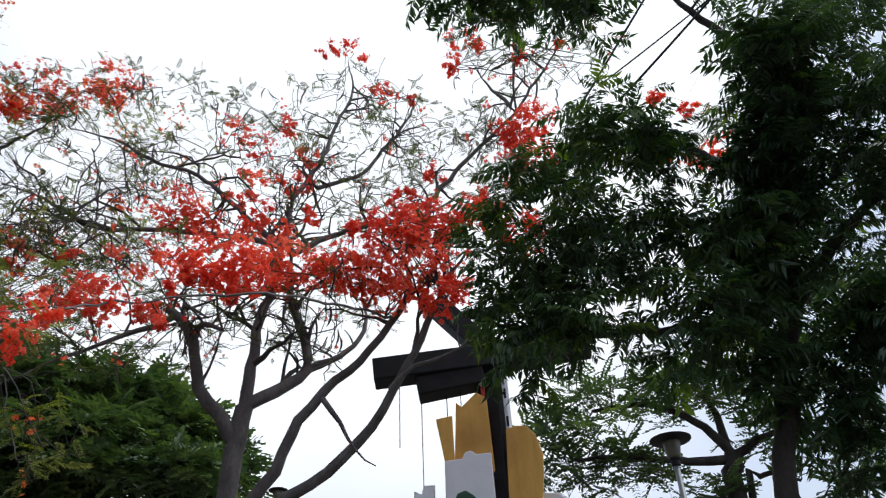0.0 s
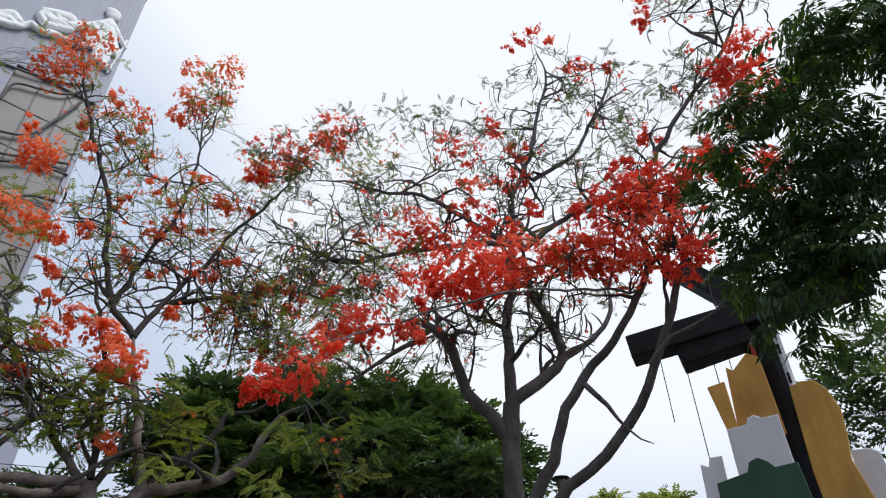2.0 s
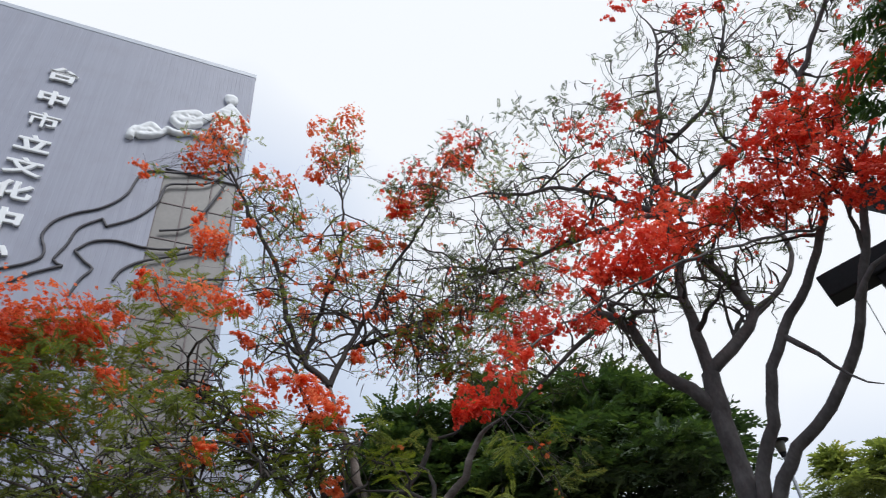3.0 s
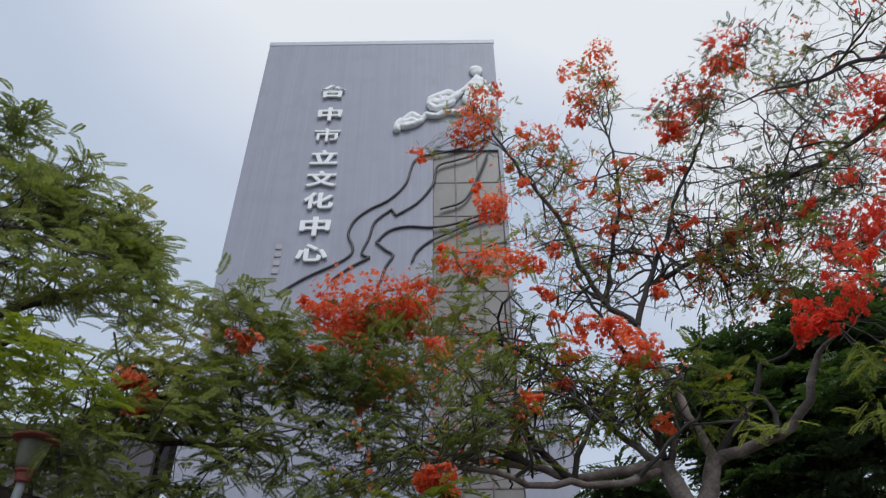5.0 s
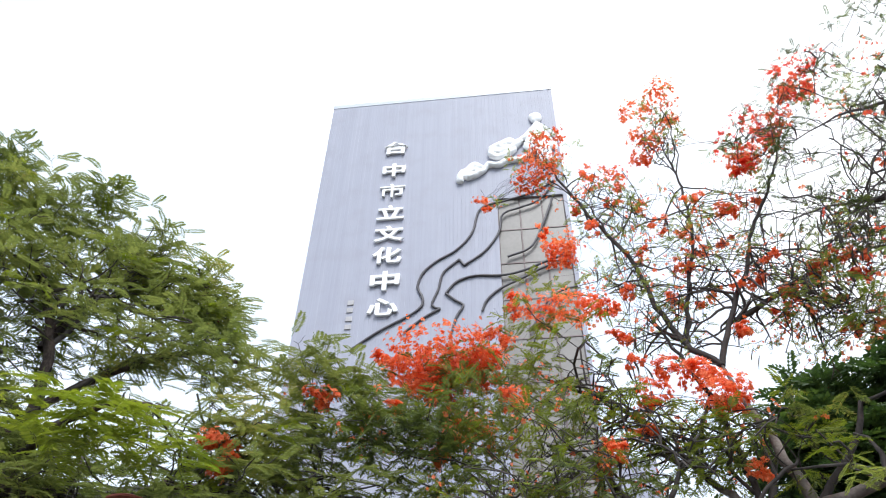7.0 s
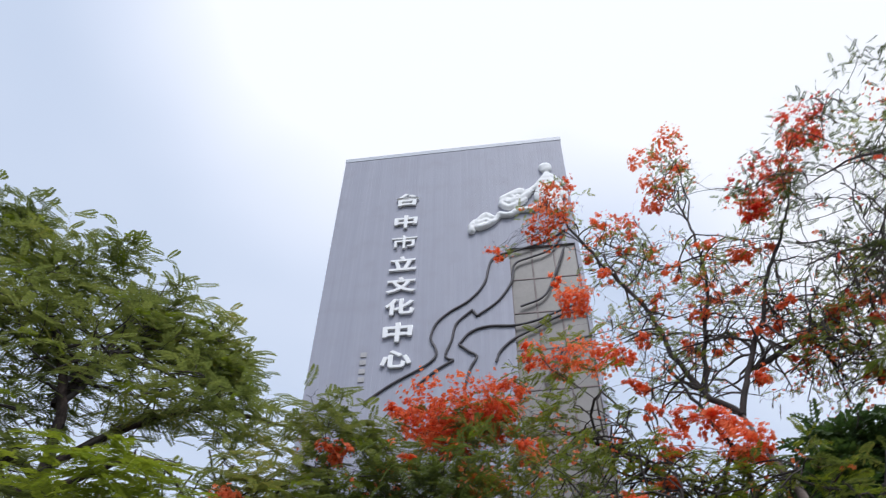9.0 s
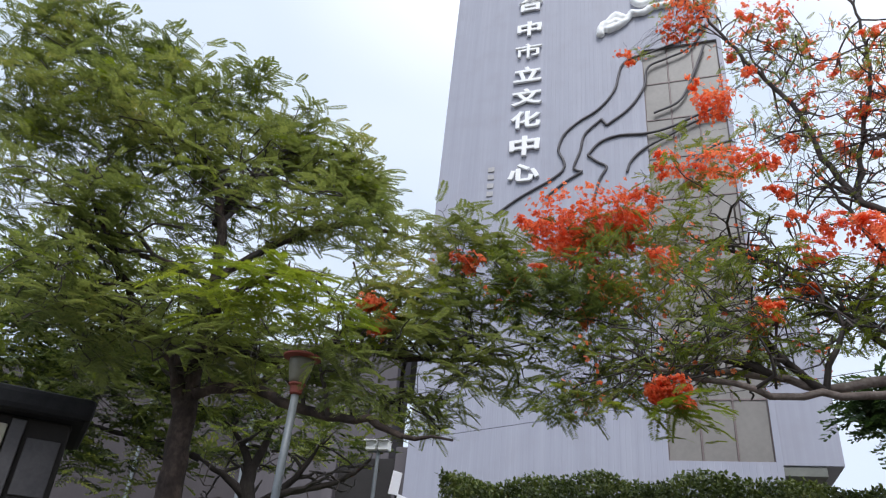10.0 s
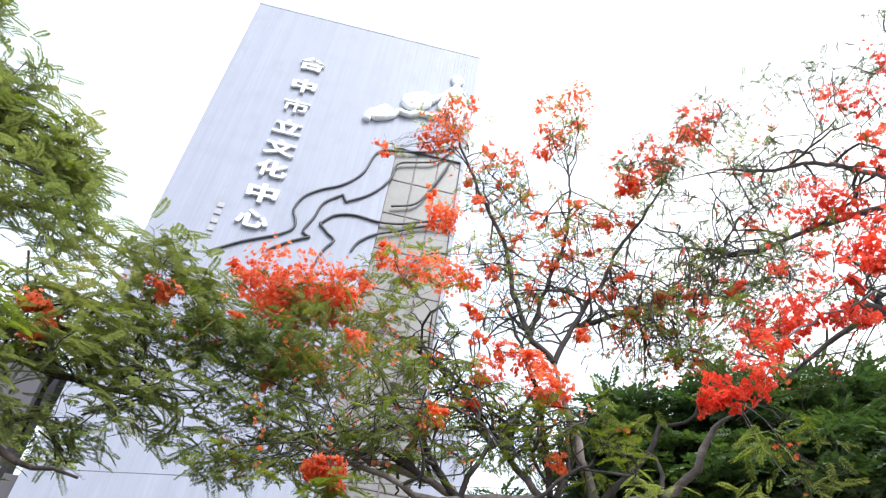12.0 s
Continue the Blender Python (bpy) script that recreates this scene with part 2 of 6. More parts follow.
# dark brown render; its colour also stands for shade in recesses
DARK_RENDER_RECESS = surface("dark_render_and_recess", [(0.2, (0.015, 0.013, 0.0125)), (0.8, (0.032, 0.028, 0.0265))], 1.5, 0.85, bump=0.3)
SOFFIT = surface("green_grey_concrete", [(0.2, (0.15, 0.155, 0.135)), (0.8, (0.22, 0.225, 0.2))], 1.2, 0.8, stain=(0.11, 0.115, 0.1))
SOIL = surface("brown_planting_soil", [(0.2, (0.07, 0.052, 0.036)), (0.55, (0.13, 0.1, 0.072)), (0.85, (0.19, 0.155, 0.115))], 2.2, 0.95, bump=0.8, fine=9, depth=0.04, stain=(0.06, 0.085, 0.03))
OCHRE_BOARD = surface("ochre_painted_board", [(0.2, (0.58, 0.3, 0.05)), (0.8, (0.78, 0.45, 0.1))], 3.0, 0.6, bump=0.15, stretch=(3, 3, 0.5), stain=(0.4, 0.19, 0.035))
WHITE_BOARD = surface("white_painted_board", [(0.2, (0.74, 0.74, 0.8)), (0.8, (0.86, 0.86, 0.9))], 3.0, 0.6, bump=0.1)
GREEN_BOARD = surface("dark_green_board", [(0.2, (0.012, 0.06, 0.03)), (0.8, (0.03, 0.1, 0.055))], 3.0, 0.6, bump=0.1)
CREAM = surface("cream_paint", [(0.2, (0.42, 0.39, 0.3)), (0.8, (0.55, 0.52, 0.42))], 4.0, 0.6)
GROUND = surface("paving_and_soil", [(0.2, (0.065, 0.057, 0.046)), (0.8, (0.125, 0.112, 0.092))], 0.9, 0.9, bump=0.5, depth=0.03, stain=(0.09, 0.1, 0.05))
# faded mosaic colours, all darkened to carry the shade on the kerbs
TILE_COLORS = {
    "white": surface("white_mosaic", [(0.2, (0.350, 0.350, 0.343)), (0.8, (0.448, 0.441, 0.427))], 6.0, 0.35),
    "blue": surface("blue_mosaic", [(0.2, (0.038, 0.091, 0.189)), (0.8, (0.070, 0.140, 0.252))], 6.0, 0.35),
    "orange": surface("orange_mosaic", [(0.2, (0.315, 0.133, 0.028)), (0.8, (0.392, 0.196, 0.042))], 6.0, 0.35),
    "green": surface("green_mosaic", [(0.2, (0.052, 0.119, 0.108)), (0.8, (0.119, 0.161, 0.147))], 6.0, 0.35),
    "red": surface("red_mosaic", [(0.2, (0.189, 0.059, 0.045)), (0.8, (0.238, 0.112, 0.091))], 6.0, 0.35),
}


# ---------------- mesh helpers ----------------
def mesh_of(name, verts, faces, mat, smooth=False):
    me = bpy.data.meshes.new(name)
    me.from_pydata([tuple(v) for v in verts] if not isinstance(verts, np.ndarray) else verts.tolist(), [], faces if isinstance(faces, list) else faces.tolist())
    me.materials.append(mat)
    if smooth:
        me.polygons.foreach_set("use_smooth", [True] * len(me.polygons))
    me.update()
    return me


def thing(name, label, category, at=(0, 0, 0), group="", kind=""):
    ob = new(name)
    ob.location = at
    ob.empty_display_size = 0.2
    return tagged(ob, label, category, group, kind)


def adopt(ob, parent):
    if parent is not None:
        ob.parent = parent
    return ob


def part(name, data, mat, parent=None, label="", smooth=False, kind=""):
    """Links a bmesh, a (verts, faces) pair or a ready mesh as one object under a thing."""
    if isinstance(data, bmesh.types.BMesh):
        me = bpy.data.meshes.new(name)
        data.to_mesh(me)
        data.free()
        me.materials.append(mat)
        if smooth:
            me.polygons.foreach_set("use_smooth", [True] * len(me.polygons))
    elif isinstance(data, tuple):
        me = mesh_of(name, data[0], data[1], mat, smooth)
    else:
        me = data
    ob = adopt(new(name, me), parent)
    if label or kind:
        tagged(ob, label, kind=kind)
    return ob


def box(x0, y0, z0, x1, y1, z1, bevel=0.0):
    bm = bmesh.new()
    bmesh.ops.create_cube(bm, size=1.0, matrix=Matrix.LocRotScale(((x0 + x1) / 2, (y0 + y1) / 2, (z0 + z1) / 2), None, (x1 - x0, y1 - y0, z1 - z0)))
    if bevel:
        bmesh.ops.bevel(bm, geom=bm.edges[:], offset=bevel, segments=2, affect="EDGES", profile=0.5)
    return bm


def beam(a, b, w, h, bevel=0.012, up=(0, 0, 1)):
    """A bevelled box beam from a to b."""
    a, b = Vector(a), Vector(b)
    d = (b - a).normalized()
    side = d.cross(Vector(up)).normalized()
    top = side.cross(d)
    m = Matrix((side, d, top)).transposed().to_4x4()
    m.translation = (a + b) / 2
    bm = box(-w / 2, -(b - a).length / 2, -h / 2, w / 2, (b - a).length / 2, h / 2, bevel)
    bm.transform(m)
    return bm


def lathe(profile, sides=20, center=(0, 0, 0)):
    """A turned solid from (radius, height) pairs."""
    verts, faces = [], []
    for r, z in profile:
        verts += [(center[0] + r * math.cos(2 * math.pi * k / sides), center[1] + r * math.sin(2 * math.pi * k / sides), center[2] + z) for k in range(sides)]
    for i in range(len(profile) - 1):
        for k in range(sides):
            a, b = i * sides + k, i * sides + (k + 1) % sides
            faces.append((a, b, b + sides, a + sides))
    faces.append(tuple(range(sides))[::-1])
    faces.append(tuple((len(profile) - 1) * sides + k for k in range(sides)))
    return verts, faces


def slab(outline, thick, m=None):
    """A flat board with that outline (x, z), thick in y, with a small chamfer."""
    bm = bmesh.new()
    f = bm.faces.new([bm.verts.new((x, 0, z)) for x, z in outline])
    r = bmesh.ops.extrude_face_region(bm, geom=[f])
    bmesh.ops.translate(bm, vec=(0, thick, 0), verts=[v for v in r["geom"] if isinstance(v, bmesh.types.BMVert)])
    bmesh.ops.recalc_face_normals(bm, faces=bm.faces[:])
    bmesh.ops.bevel(bm, geom=bm.edges[:], offset=thick * 0.15, segments=1, affect="EDGES")
    if m is not None:
        bm.transform(m)
    return bm


def spline(points, step):
    """Points evenly along a smooth curve through the given ones, as an array."""
    p = np.array(points, float)
    if len(p) == 2:
        n = max(2, int(np.linalg.norm(p[1] - p[0]) / step) + 1)
        return p[0] + (p[1] - p[0]) * np.linspace(0, 1, n)[:, None]
    q = np.vstack([2 * p[0] - p[1], p, 2 * p[-1] - p[-2]])
    out = []
    for i in range(1, len(q) - 2):
        n = max(2, int(np.linalg.norm(q[i + 1] - q[i]) / step))
        for s in np.linspace(0, 1, n, endpoint=False):
            a, b, c, d = q[i - 1 : i + 3]
            out.append(0.5 * (2 * b + (c - a) * s + (2 * a - 5 * b + 4 * c - d) * s * s + (3 * b - a - 3 * c + d) * s**3))
    out.append(p[-1])
    return np.array(out)


def tube(points, radii, sides, rough=0.0, rng=None):
    """Vertices and quads of a round limb along the points."""
    p = np.asarray(points, float)
    d = np.gradient(p, axis=0)
    d /= np.linalg.norm(d, axis=1)[:, None] + 1e-9
    ref = np.array((0.31, 0.2, 0.93)) if abs(d[0][2]) < 0.8 else np.array((1.0, 0.1, 0.0))
    u = np.cross(d, ref)
    u /= np.linalg.norm(u, axis=1)[:, None] + 1e-9
    v = np.cross(d, u)
    a = 2 * np.pi * np.arange(sides) / sides
    r = np.asarray(radii, float)[:, None] * np.ones(sides)
    if rough and rng is not None:
        r = r * (1 + rough * rng.normal(size=r.shape))
    ring = p[:, None] + r[..., None] * (np.cos(a)[None, :, None] * u[:, None] + np.sin(a)[None, :, None] * v[:, None])
    n = len(p)
    i, k = np.meshgrid(np.arange(n - 1), np.arange(sides), indexing="ij")
    k2 = (k + 1) % sides
    faces = np.stack([i * sides + k, i * sides + k2, (i + 1) * sides + k2, (i + 1) * sides + k], -1).reshape(-1, 4)
    return ring.reshape(-1, 3), faces


def merge(pieces):
    verts, faces, base = [], [], 0
    for v, f in pieces:
        verts.append(v)
        faces.append(np.asarray(f) + base)
        base += len(v)
    return np.concatenate(verts), np.concatenate(faces)


def scatter(template, places, axes, scales):
    """Many copies of a small template (verts, quads) as one pair: axes is n x 3 x 3 with the columns x, y, z."""
    tv, tf = template
    v = np.einsum("nij,vj->nvi", axes, tv) * np.asarray(scales)[:, None, None] + np.asarray(places)[:, None]
    f = tf[None] + (np.arange(len(places)) * len(tv))[:, None, None]
    return v.reshape(-1, 3), f.reshape(-1, tf.shape[1])


def turned(dirs, rng, twist=0.5):
    """Axes whose x lies along dirs, with z as near upward as a random twist lets it."""
    x = dirs / (np.linalg.norm(dirs, axis=1)[:, None] + 1e-9)
    upw = np.array((0, 0, 1.0)) + twist * rng.normal(size=x.shape)
    y = np.cross(upw, x)
    y /= np.linalg.norm(y, axis=1)[:, None] + 1e-9
    return np.stack([x, y, np.cross(x, y)], -1)


# ---------------- leaves, flowers, pods ----------------
def frond_template(rng, pairs=11, droop=0.35, width=0.034, reach=0.16, slim=False, flat=1.0):
    """A feathery leaf one metre long: a rachis with pairs of narrow pinnae."""
    verts, faces = [], []

    def line(s):
        return np.array((s * (1 - 0.1 * droop * s), 0.03 * math.sin(3 * s), 0.12 * s - droop * s * s))

    for i in range(5):
        a, b = line(i / 5), line((i + 1) / 5)
        n = len(verts)
        w = 0.008 * (1 - i / 6)
        verts += [a + (0, w, 0), a - (0, w, 0), b - (0, w * 0.8, 0), b + (0, w * 0.8, 0)]
        faces.append((n, n + 1, n + 2, n + 3))
    for i in range(pairs):
        s = 0.16 + 0.84 * (i + 0.5) / pairs
        c = line(s)
        for side in (-1, 1):
            long = reach * (0.55 + 0.9 * math.sin(math.pi * min(1, s * 0.9))) * rng.uniform(0.85, 1.15)
            d = np.array((0.42 + 0.25 * s, side * 0.9, flat * rng.uniform(-0.35, 0.1)))
            d /= np.linalg.norm(d)
            w = np.array((1, 0, rng.uniform(-0.3, 0.3))) * width * rng.uniform(0.8, 1.15)
            mid, tip = c + d * long * 0.5, c + d * long + (0, 0, -0.18 * flat * long)
            n = len(verts)
            if slim:
                verts += [c, mid - w, tip, mid + w]
                faces.append((n, n + 1, n + 2, n + 3))
                continue
            verts += [c - w * 0.25, mid - w, tip - w * 0.15, tip + w * 0.15, mid + w, c + w * 0.25]
            faces += [(n, n + 1, n + 4, n + 5), (n + 1, n + 2, n + 3, n + 4)]
    return np.array(verts), np.array(faces)


def pinnate_template(rng, pairs=6, leaf=0.42, width=0.062):
    """A leaf one metre long with drooping lance-shaped leaflets."""
    verts, faces = [], []
    for i in range(3):
        a, b = np.array((i / 3, 0, -0.25 * (i / 3) ** 2)), np.array(((i + 1) / 3, 0, -0.25 * ((i + 1) / 3) ** 2))
        n = len(verts)
        verts += [a + (0, 0.007, 0), a - (0, 0.007, 0), b - (0, 0.006, 0), b + (0, 0.006, 0)]
        faces.append((n, n + 1, n + 2, n + 3))
    for i in range(pairs):
        s = 0.15 + 0.85 * (i + 0.6) / pairs
        c = np.array((s, 0, -0.25 * s * s))
        for side in (-1, 1):
            d = np.array((rng.uniform(0.3, 0.7), side * rng.uniform(0.6, 0.9), rng.uniform(-0.9, -0.3)))
            d /= np.linalg.norm(d)
            long = leaf * rng.uniform(0.8, 1.2)
            w = np.cross(d, (0.2 * side, 0.3, 1.0))
            w = w / np.linalg.norm(w) * width * rng.uniform(0.85, 1.2)
            mid, tip = c + d * long * 0.42 + (0, 0, 0.02), c + d * long + (0, 0, -0.06)
            n = len(verts)
            verts += [c, mid - w, tip, mid + w]
            faces.append((n, n + 1, n + 2, n + 3))
    return np.array(verts), np.array(faces)


def flower_template(rng):
    """A flower one metre across: five spoon-shaped petals round a short tuft."""
    verts, faces = [], []
    for k in range(5):
        a = 2 * math.pi * (k + rng.uniform(-0.15, 0.15)) / 5
        c, s = math.cos(a), math.sin(a)
        out, side = np.array((c, s, 0)), np.array((-s, c, 0))
        lift = rng.uniform(-0.05, 0.4)
        mid, tip = out * 0.3 + (0, 0, lift * 0.5), out * rng.uniform(0.46, 0.56) + (0, 0, lift * 0.6 - 0.1)
        n = len(verts)
        verts += [out * 0.03 - side * 0.03, mid - side * 0.2, tip - side * 0.15, tip + side * 0.15, mid + side * 0.2, out * 0.03 + side * 0.03]
        faces += [(n, n + 1, n + 4, n + 5), (n + 1, n + 2, n + 3, n + 4)]
    n = len(verts)
    verts += [(-0.02, 0, 0), (0.02, 0, 0), (0.08, 0.05, 0.42), (0.05, 0.07, 0.42)]
    faces.append((n, n + 1, n + 2, n + 3))
    return np.array(verts), np.array(faces)


def pod_mesh(name):
    """A hanging curved flat pod, 0.4 m long."""
    bow = [(0.10 * math.sin(math.pi * s) * 0.5, 0.0, -0.4 * s) for s in np.linspace(0, 1, 7)]
    v, f = tube(bow, [0.004, 0.014, 0.019, 0.02, 0.019, 0.013, 0.002], 6)
    v[:, 1] *= 0.45
    return mesh_of(name, v, f, POD, True)


LEAF_RNG = np.random.default_rng(11)
FRONDS = [frond_template(LEAF_RNG, 13, d, 0.036, 0.13, True) for d in (0.1, 0.22, 0.4)]
FRONDS_FINE = [frond_template(LEAF_RNG, 13, d, 0.038, 0.16, True) for d in (0.2, 0.35, 0.55)]
FRONDS_FAR = [frond_template(LEAF_RNG, 6, d, 0.085, 0.17, True) for d in (0.2, 0.4, 0.6)]
FRONDS_FLAT = [frond_template(LEAF_RNG, 16, d, 0.03, 0.115, True, 0.3) for d in (0.1, 0.2, 0.35)]
FRONDS_NEAR = [frond_template(LEAF_RNG, 16, d, 0.04, 0.15, True, 0.5) for d in (0.25, 0.4, 0.55)]
WIND = (0.5, -0.35, -0.1)
PINNATES = [pinnate_template(LEAF_RNG) for _ in range(3)]
FLOWERS = [flower_template(LEAF_RNG) for _ in range(4)]
POD_SHARED = pod_mesh("seed_pod")


class Tree:
    """A tree grown from a few stems: twigs reach from the stems to points of the crown; leaves, flowers and pods sit at their ends."""

    def __init__(self, name, label, category, bark, seed, group=""):
        self.bark, self.rng, self.stems = bark, np.random.default_rng(seed), []
        self.root = thing(name, label, category, group=group)
        self.nodes, self.radii = np.zeros((0, 3)), np.zeros(0)
        self.twigs, self.twig_bark, self.limb_bark = [], TWIG, bark

    def limb(self, r0, r1, *points):
        p = spline(points, 0.16)
        n = len(p)
        p[1:-1] += self.rng.normal(scale=0.012, size=(n - 2, 3))
        r = np.linspace(r0, r1, n) * (1 + 0.025 * np.sin(np.arange(n) * 0.9))
        if len(self.stems) > 2 and r1 < 0.1:
            r[-6:] *= np.linspace(1.0, 0.45, 6)[-len(r):]
        if not self.stems:
            r[:3] *= (1.35, 1.18, 1.06)
        self.stems.append(True)
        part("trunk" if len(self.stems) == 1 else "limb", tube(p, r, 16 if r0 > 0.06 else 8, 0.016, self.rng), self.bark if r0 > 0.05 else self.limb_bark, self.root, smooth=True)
        self.nodes, self.radii = np.vstack([self.nodes, p]), np.r_[self.radii, r]

    def grow(self, pads, dense=1.0, bend=0.22, reach=1.0, fork=0, thin=1.0, away=0.0):
        """Twigs to random points inside the pads (x, y, z, half width, half height, count). Returns the new tips and their directions."""
        goal = []
        for x, y, z, w, h, n in pads:
            for _ in range(max(1, round(n * dense))):
                while True:
                    q = self.rng.uniform(-1, 1, 3)
                    if q @ q < 1:
                        break
                goal.append((x + q[0] * w, y + q[1] * w * reach, z + q[2] * h))
        goal = np.array(goal)
        near = np.array([np.min(((self.nodes - g) ** 2).sum(1)) for g in goal])
        tips, ways = [], []
        for g in goal[np.argsort(near)]:
            gap = ((self.nodes - g) ** 2).sum(1)
            gap = gap + 0.15 * np.maximum(0, self.nodes[:, 2] - g[2] - 0.3) ** 2
            if away:
                gap = np.where(gap < away * away * self.rng.uniform(0.3, 1.6), 99.0, gap)
            k = int(np.argmin(gap))
            a = self.nodes[k]
            long = float(np.linalg.norm(g - a))
            if long < 0.12:
                tips.append(g)
                ways.append(self.rng.normal(size=3))
                continue
            n = max(4, int(long / 0.13))
            s = np.linspace(0, 1, n)[:, None]
            sag = self.rng.normal(scale=bend * long * 0.5, size=3) + np.array((0, 0, 0.16 * long))
            p = a + (g - a) * s + sag * (s * (1 - s) * 2) + np.vstack([np.zeros(3), self.rng.normal(scale=0.018, size=(n - 2, 3)), np.zeros(3)])
            r0 = min(self.radii[k] * 0.75, thin * (0.012 + 0.012 * long))
            r = np.linspace(r0, min(r0, 0.0062 * thin), n)
            self.twigs.append(tube(p, r, 4))
            self.nodes, self.radii = np.vstack([self.nodes, p[1:]]), np.r_[self.radii, r[1:]]
            tips.append(g)
            ways.append(p[-1] - p[-2])
        if fork:
            more = []
            for g in tips:
                for _ in range(fork):
                    q = self.rng.normal(size=3)
                    q *= self.rng.uniform(0.14, 0.34) / np.linalg.norm(q)
                    more.append((g[0] + q[0], g[1] + q[1], g[2] + 0.05 + q[2], 0.02, 0.02, 1))
            a, b = self.grow(more, 1.0, 0.5, 1.0, 0, thin * 0.8)
            return np.vstack([np.array(tips), a]), np.vstack([np.array(ways), b])
        return np.array(tips), np.array(ways)

    def leaves(self, tips, ways, templates, per, size, mat, name="foliage", spread=0.12, level=0.35, twist=0.35, lean=(0, 0, 0), follow=0.45):
        """Leaves that fan out round every tip."""
        places, dirs, scale = [], [], []
        for g, w in zip(tips, ways):
            w = w / (np.linalg.norm(w) + 1e-9)
            turn = self.rng.uniform(0, 6.28)
            n = max(1, int(round(per * self.rng.uniform(0.7, 1.3))))
            for k in range(n):
                a = turn + 6.28 * k / n + self.rng.normal(scale=0.3)
                dirs.append(np.array((math.cos(a), math.sin(a), self.rng.normal(level, 0.15) - 0.06)) + follow * w + np.array(lean))
                places.append(g - w * self.rng.uniform(0, spread) * 2 + self.rng.normal(scale=spread * 0.35, size=3))
                scale.append(size * self.rng.uniform(0.7, 1.25))
        places, dirs, scale = np.array(places), np.array(dirs), np.array(scale)
        pick = self.rng.integers(0, len(templates), len(places))
        pieces = [scatter(templates[i], places[pick == i], turned(dirs[pick == i], self.rng, twist), scale[pick == i]) for i in range(len(templates)) if (pick == i).any()]
        part(name, merge(pieces), mat, self.root, kind="stuff")

    def bloom(self, rows, mat, size=0.064, loose=0.28, per=11):
        """A cluster of open flowers for every row (x, y, z, half width, half height, count), each on a twig of its own."""
        heads = [(x, y, z - 0.3 * h, 0.02, 0.02, 1) for x, y, z, w, h, n in rows]
        self.grow(heads)
        for x, y, z, w, h, n in rows:
            n = int(n * per) + 2 * per
            lumps = self.rng.uniform(-1, 1, (max(3, n // 14), 3))
            lumps /= np.maximum(1, np.linalg.norm(lumps, axis=1))[:, None]
            q = lumps[self.rng.integers(0, len(lumps), n)] + self.rng.normal(scale=loose, size=(n, 3))
            places = np.array((x, y, z)) + q * (w, w, h) + self.rng.normal(scale=0.012, size=(n, 3))
            face = q * (0.8, 0.8, 0.6) + (0, 0, 0.5) + self.rng.normal(scale=0.45, size=(n, 3))
            ax = turned(face, self.rng, 3.0)[:, :, [1, 2, 0]]
            pick = self.rng.integers(0, 4, n)
            scale = size * self.rng.uniform(0.75, 1.3, n)
            pieces = [scatter(FLOWERS[i], places[pick == i], ax[pick == i], scale[pick == i]) for i in range(4) if (pick == i).any()]
            part("bloom_mass", merge(pieces), mat, self.root, kind="stuff")

    def stray(self, tips, mat, size=0.11):
        """Single flowers near the tips."""
        n = len(tips)
        places = tips + self.rng.normal(scale=0.05, size=(n, 3))
        ax = turned(self.rng.normal(size=(n, 3)) + (0, 0, 0.6), self.rng, 3.0)[:, :, [1, 2, 0]]
        part("stray_bloom", scatter(FLOWERS[0], places, ax, size * self.rng.uniform(0.6, 1.2, n)), mat, self.root, kind="stuff")

    def pods(self, tips, count):
        """Curved dry pods that hang from some of the tips in twos and threes."""
        for g in tips[self.rng.permutation(len(tips))[:count]]:
            for _ in range(self.rng.integers(1, 4)):
                ob = part("seed_pod", POD_SHARED, POD, self.root)
                s = self.rng.uniform(0.45, 0.85)
                ob.matrix_basis = Matrix.LocRotScale(Vector(g) + Vector(self.rng.normal(scale=0.05, size=3)), Euler((self.rng.normal(scale=0.25), self.rng.normal(scale=0.3), self.rng.uniform(0, 6.28))), (s, s, s))

    def finish(self):
        if self.twigs:
            part("fine_branching", merge(self.twigs), self.twig_bark, self.root, smooth=True, kind="stuff")


# ---------------- ground ----------------
def rise(x, y):
    """Height of the ground: level round the eye, a bank up to the terrace before the tower."""
    s = min(1.0, max(0.0, (y - 2.0) / 7.0))
    return 1.75 * s * s * (3 - 2 * s)


def build_ground():
    xs = np.r_[-3000, -400, -80, np.arange(-30, 31, 1.0), 80, 400, 3000]
    ys = np.r_[-3000, -400, -60, -10, np.arange(-2, 14, 0.5), 20, 40, 120, 500, 3000]
    verts = [(x, y, rise(x, y) + (0.02 * noise.noise((x * 0.7, y * 0.7, 0)) if abs(x) < 30 and abs(y) < 20 else 0)) for y in ys for x in xs]
    n = len(xs)
    faces = [(j * n + i, j * n + i + 1, (j + 1) * n + i + 1, (j + 1) * n + i) for j in range(len(ys) - 1) for i in range(n - 1)]
    tagged(part("ground", (verts, faces), GROUND, smooth=True), "brown soil and worn paving rising to a terrace", "ground", kind="structure")


build_ground()

# ---------------- the tower ----------------
# Face coordinates: u along the wall, v up it from the eye's height, w out of it. The wall stands 26 m off.
TOWER_M = Matrix(((0.99995, 0.00024, 0.00964, 0), (0.0, 0.9997, 0.02467, 26.0), (-0.00964, -0.02467, 0.99965, 1.5), (0, 0, 0, 1)))
U0, U1, TOP = -10.72, 2.7, 34.68
WIN0, WIN1, SILL, HEAD = -0.92, 2.5, 5.86, 25.66


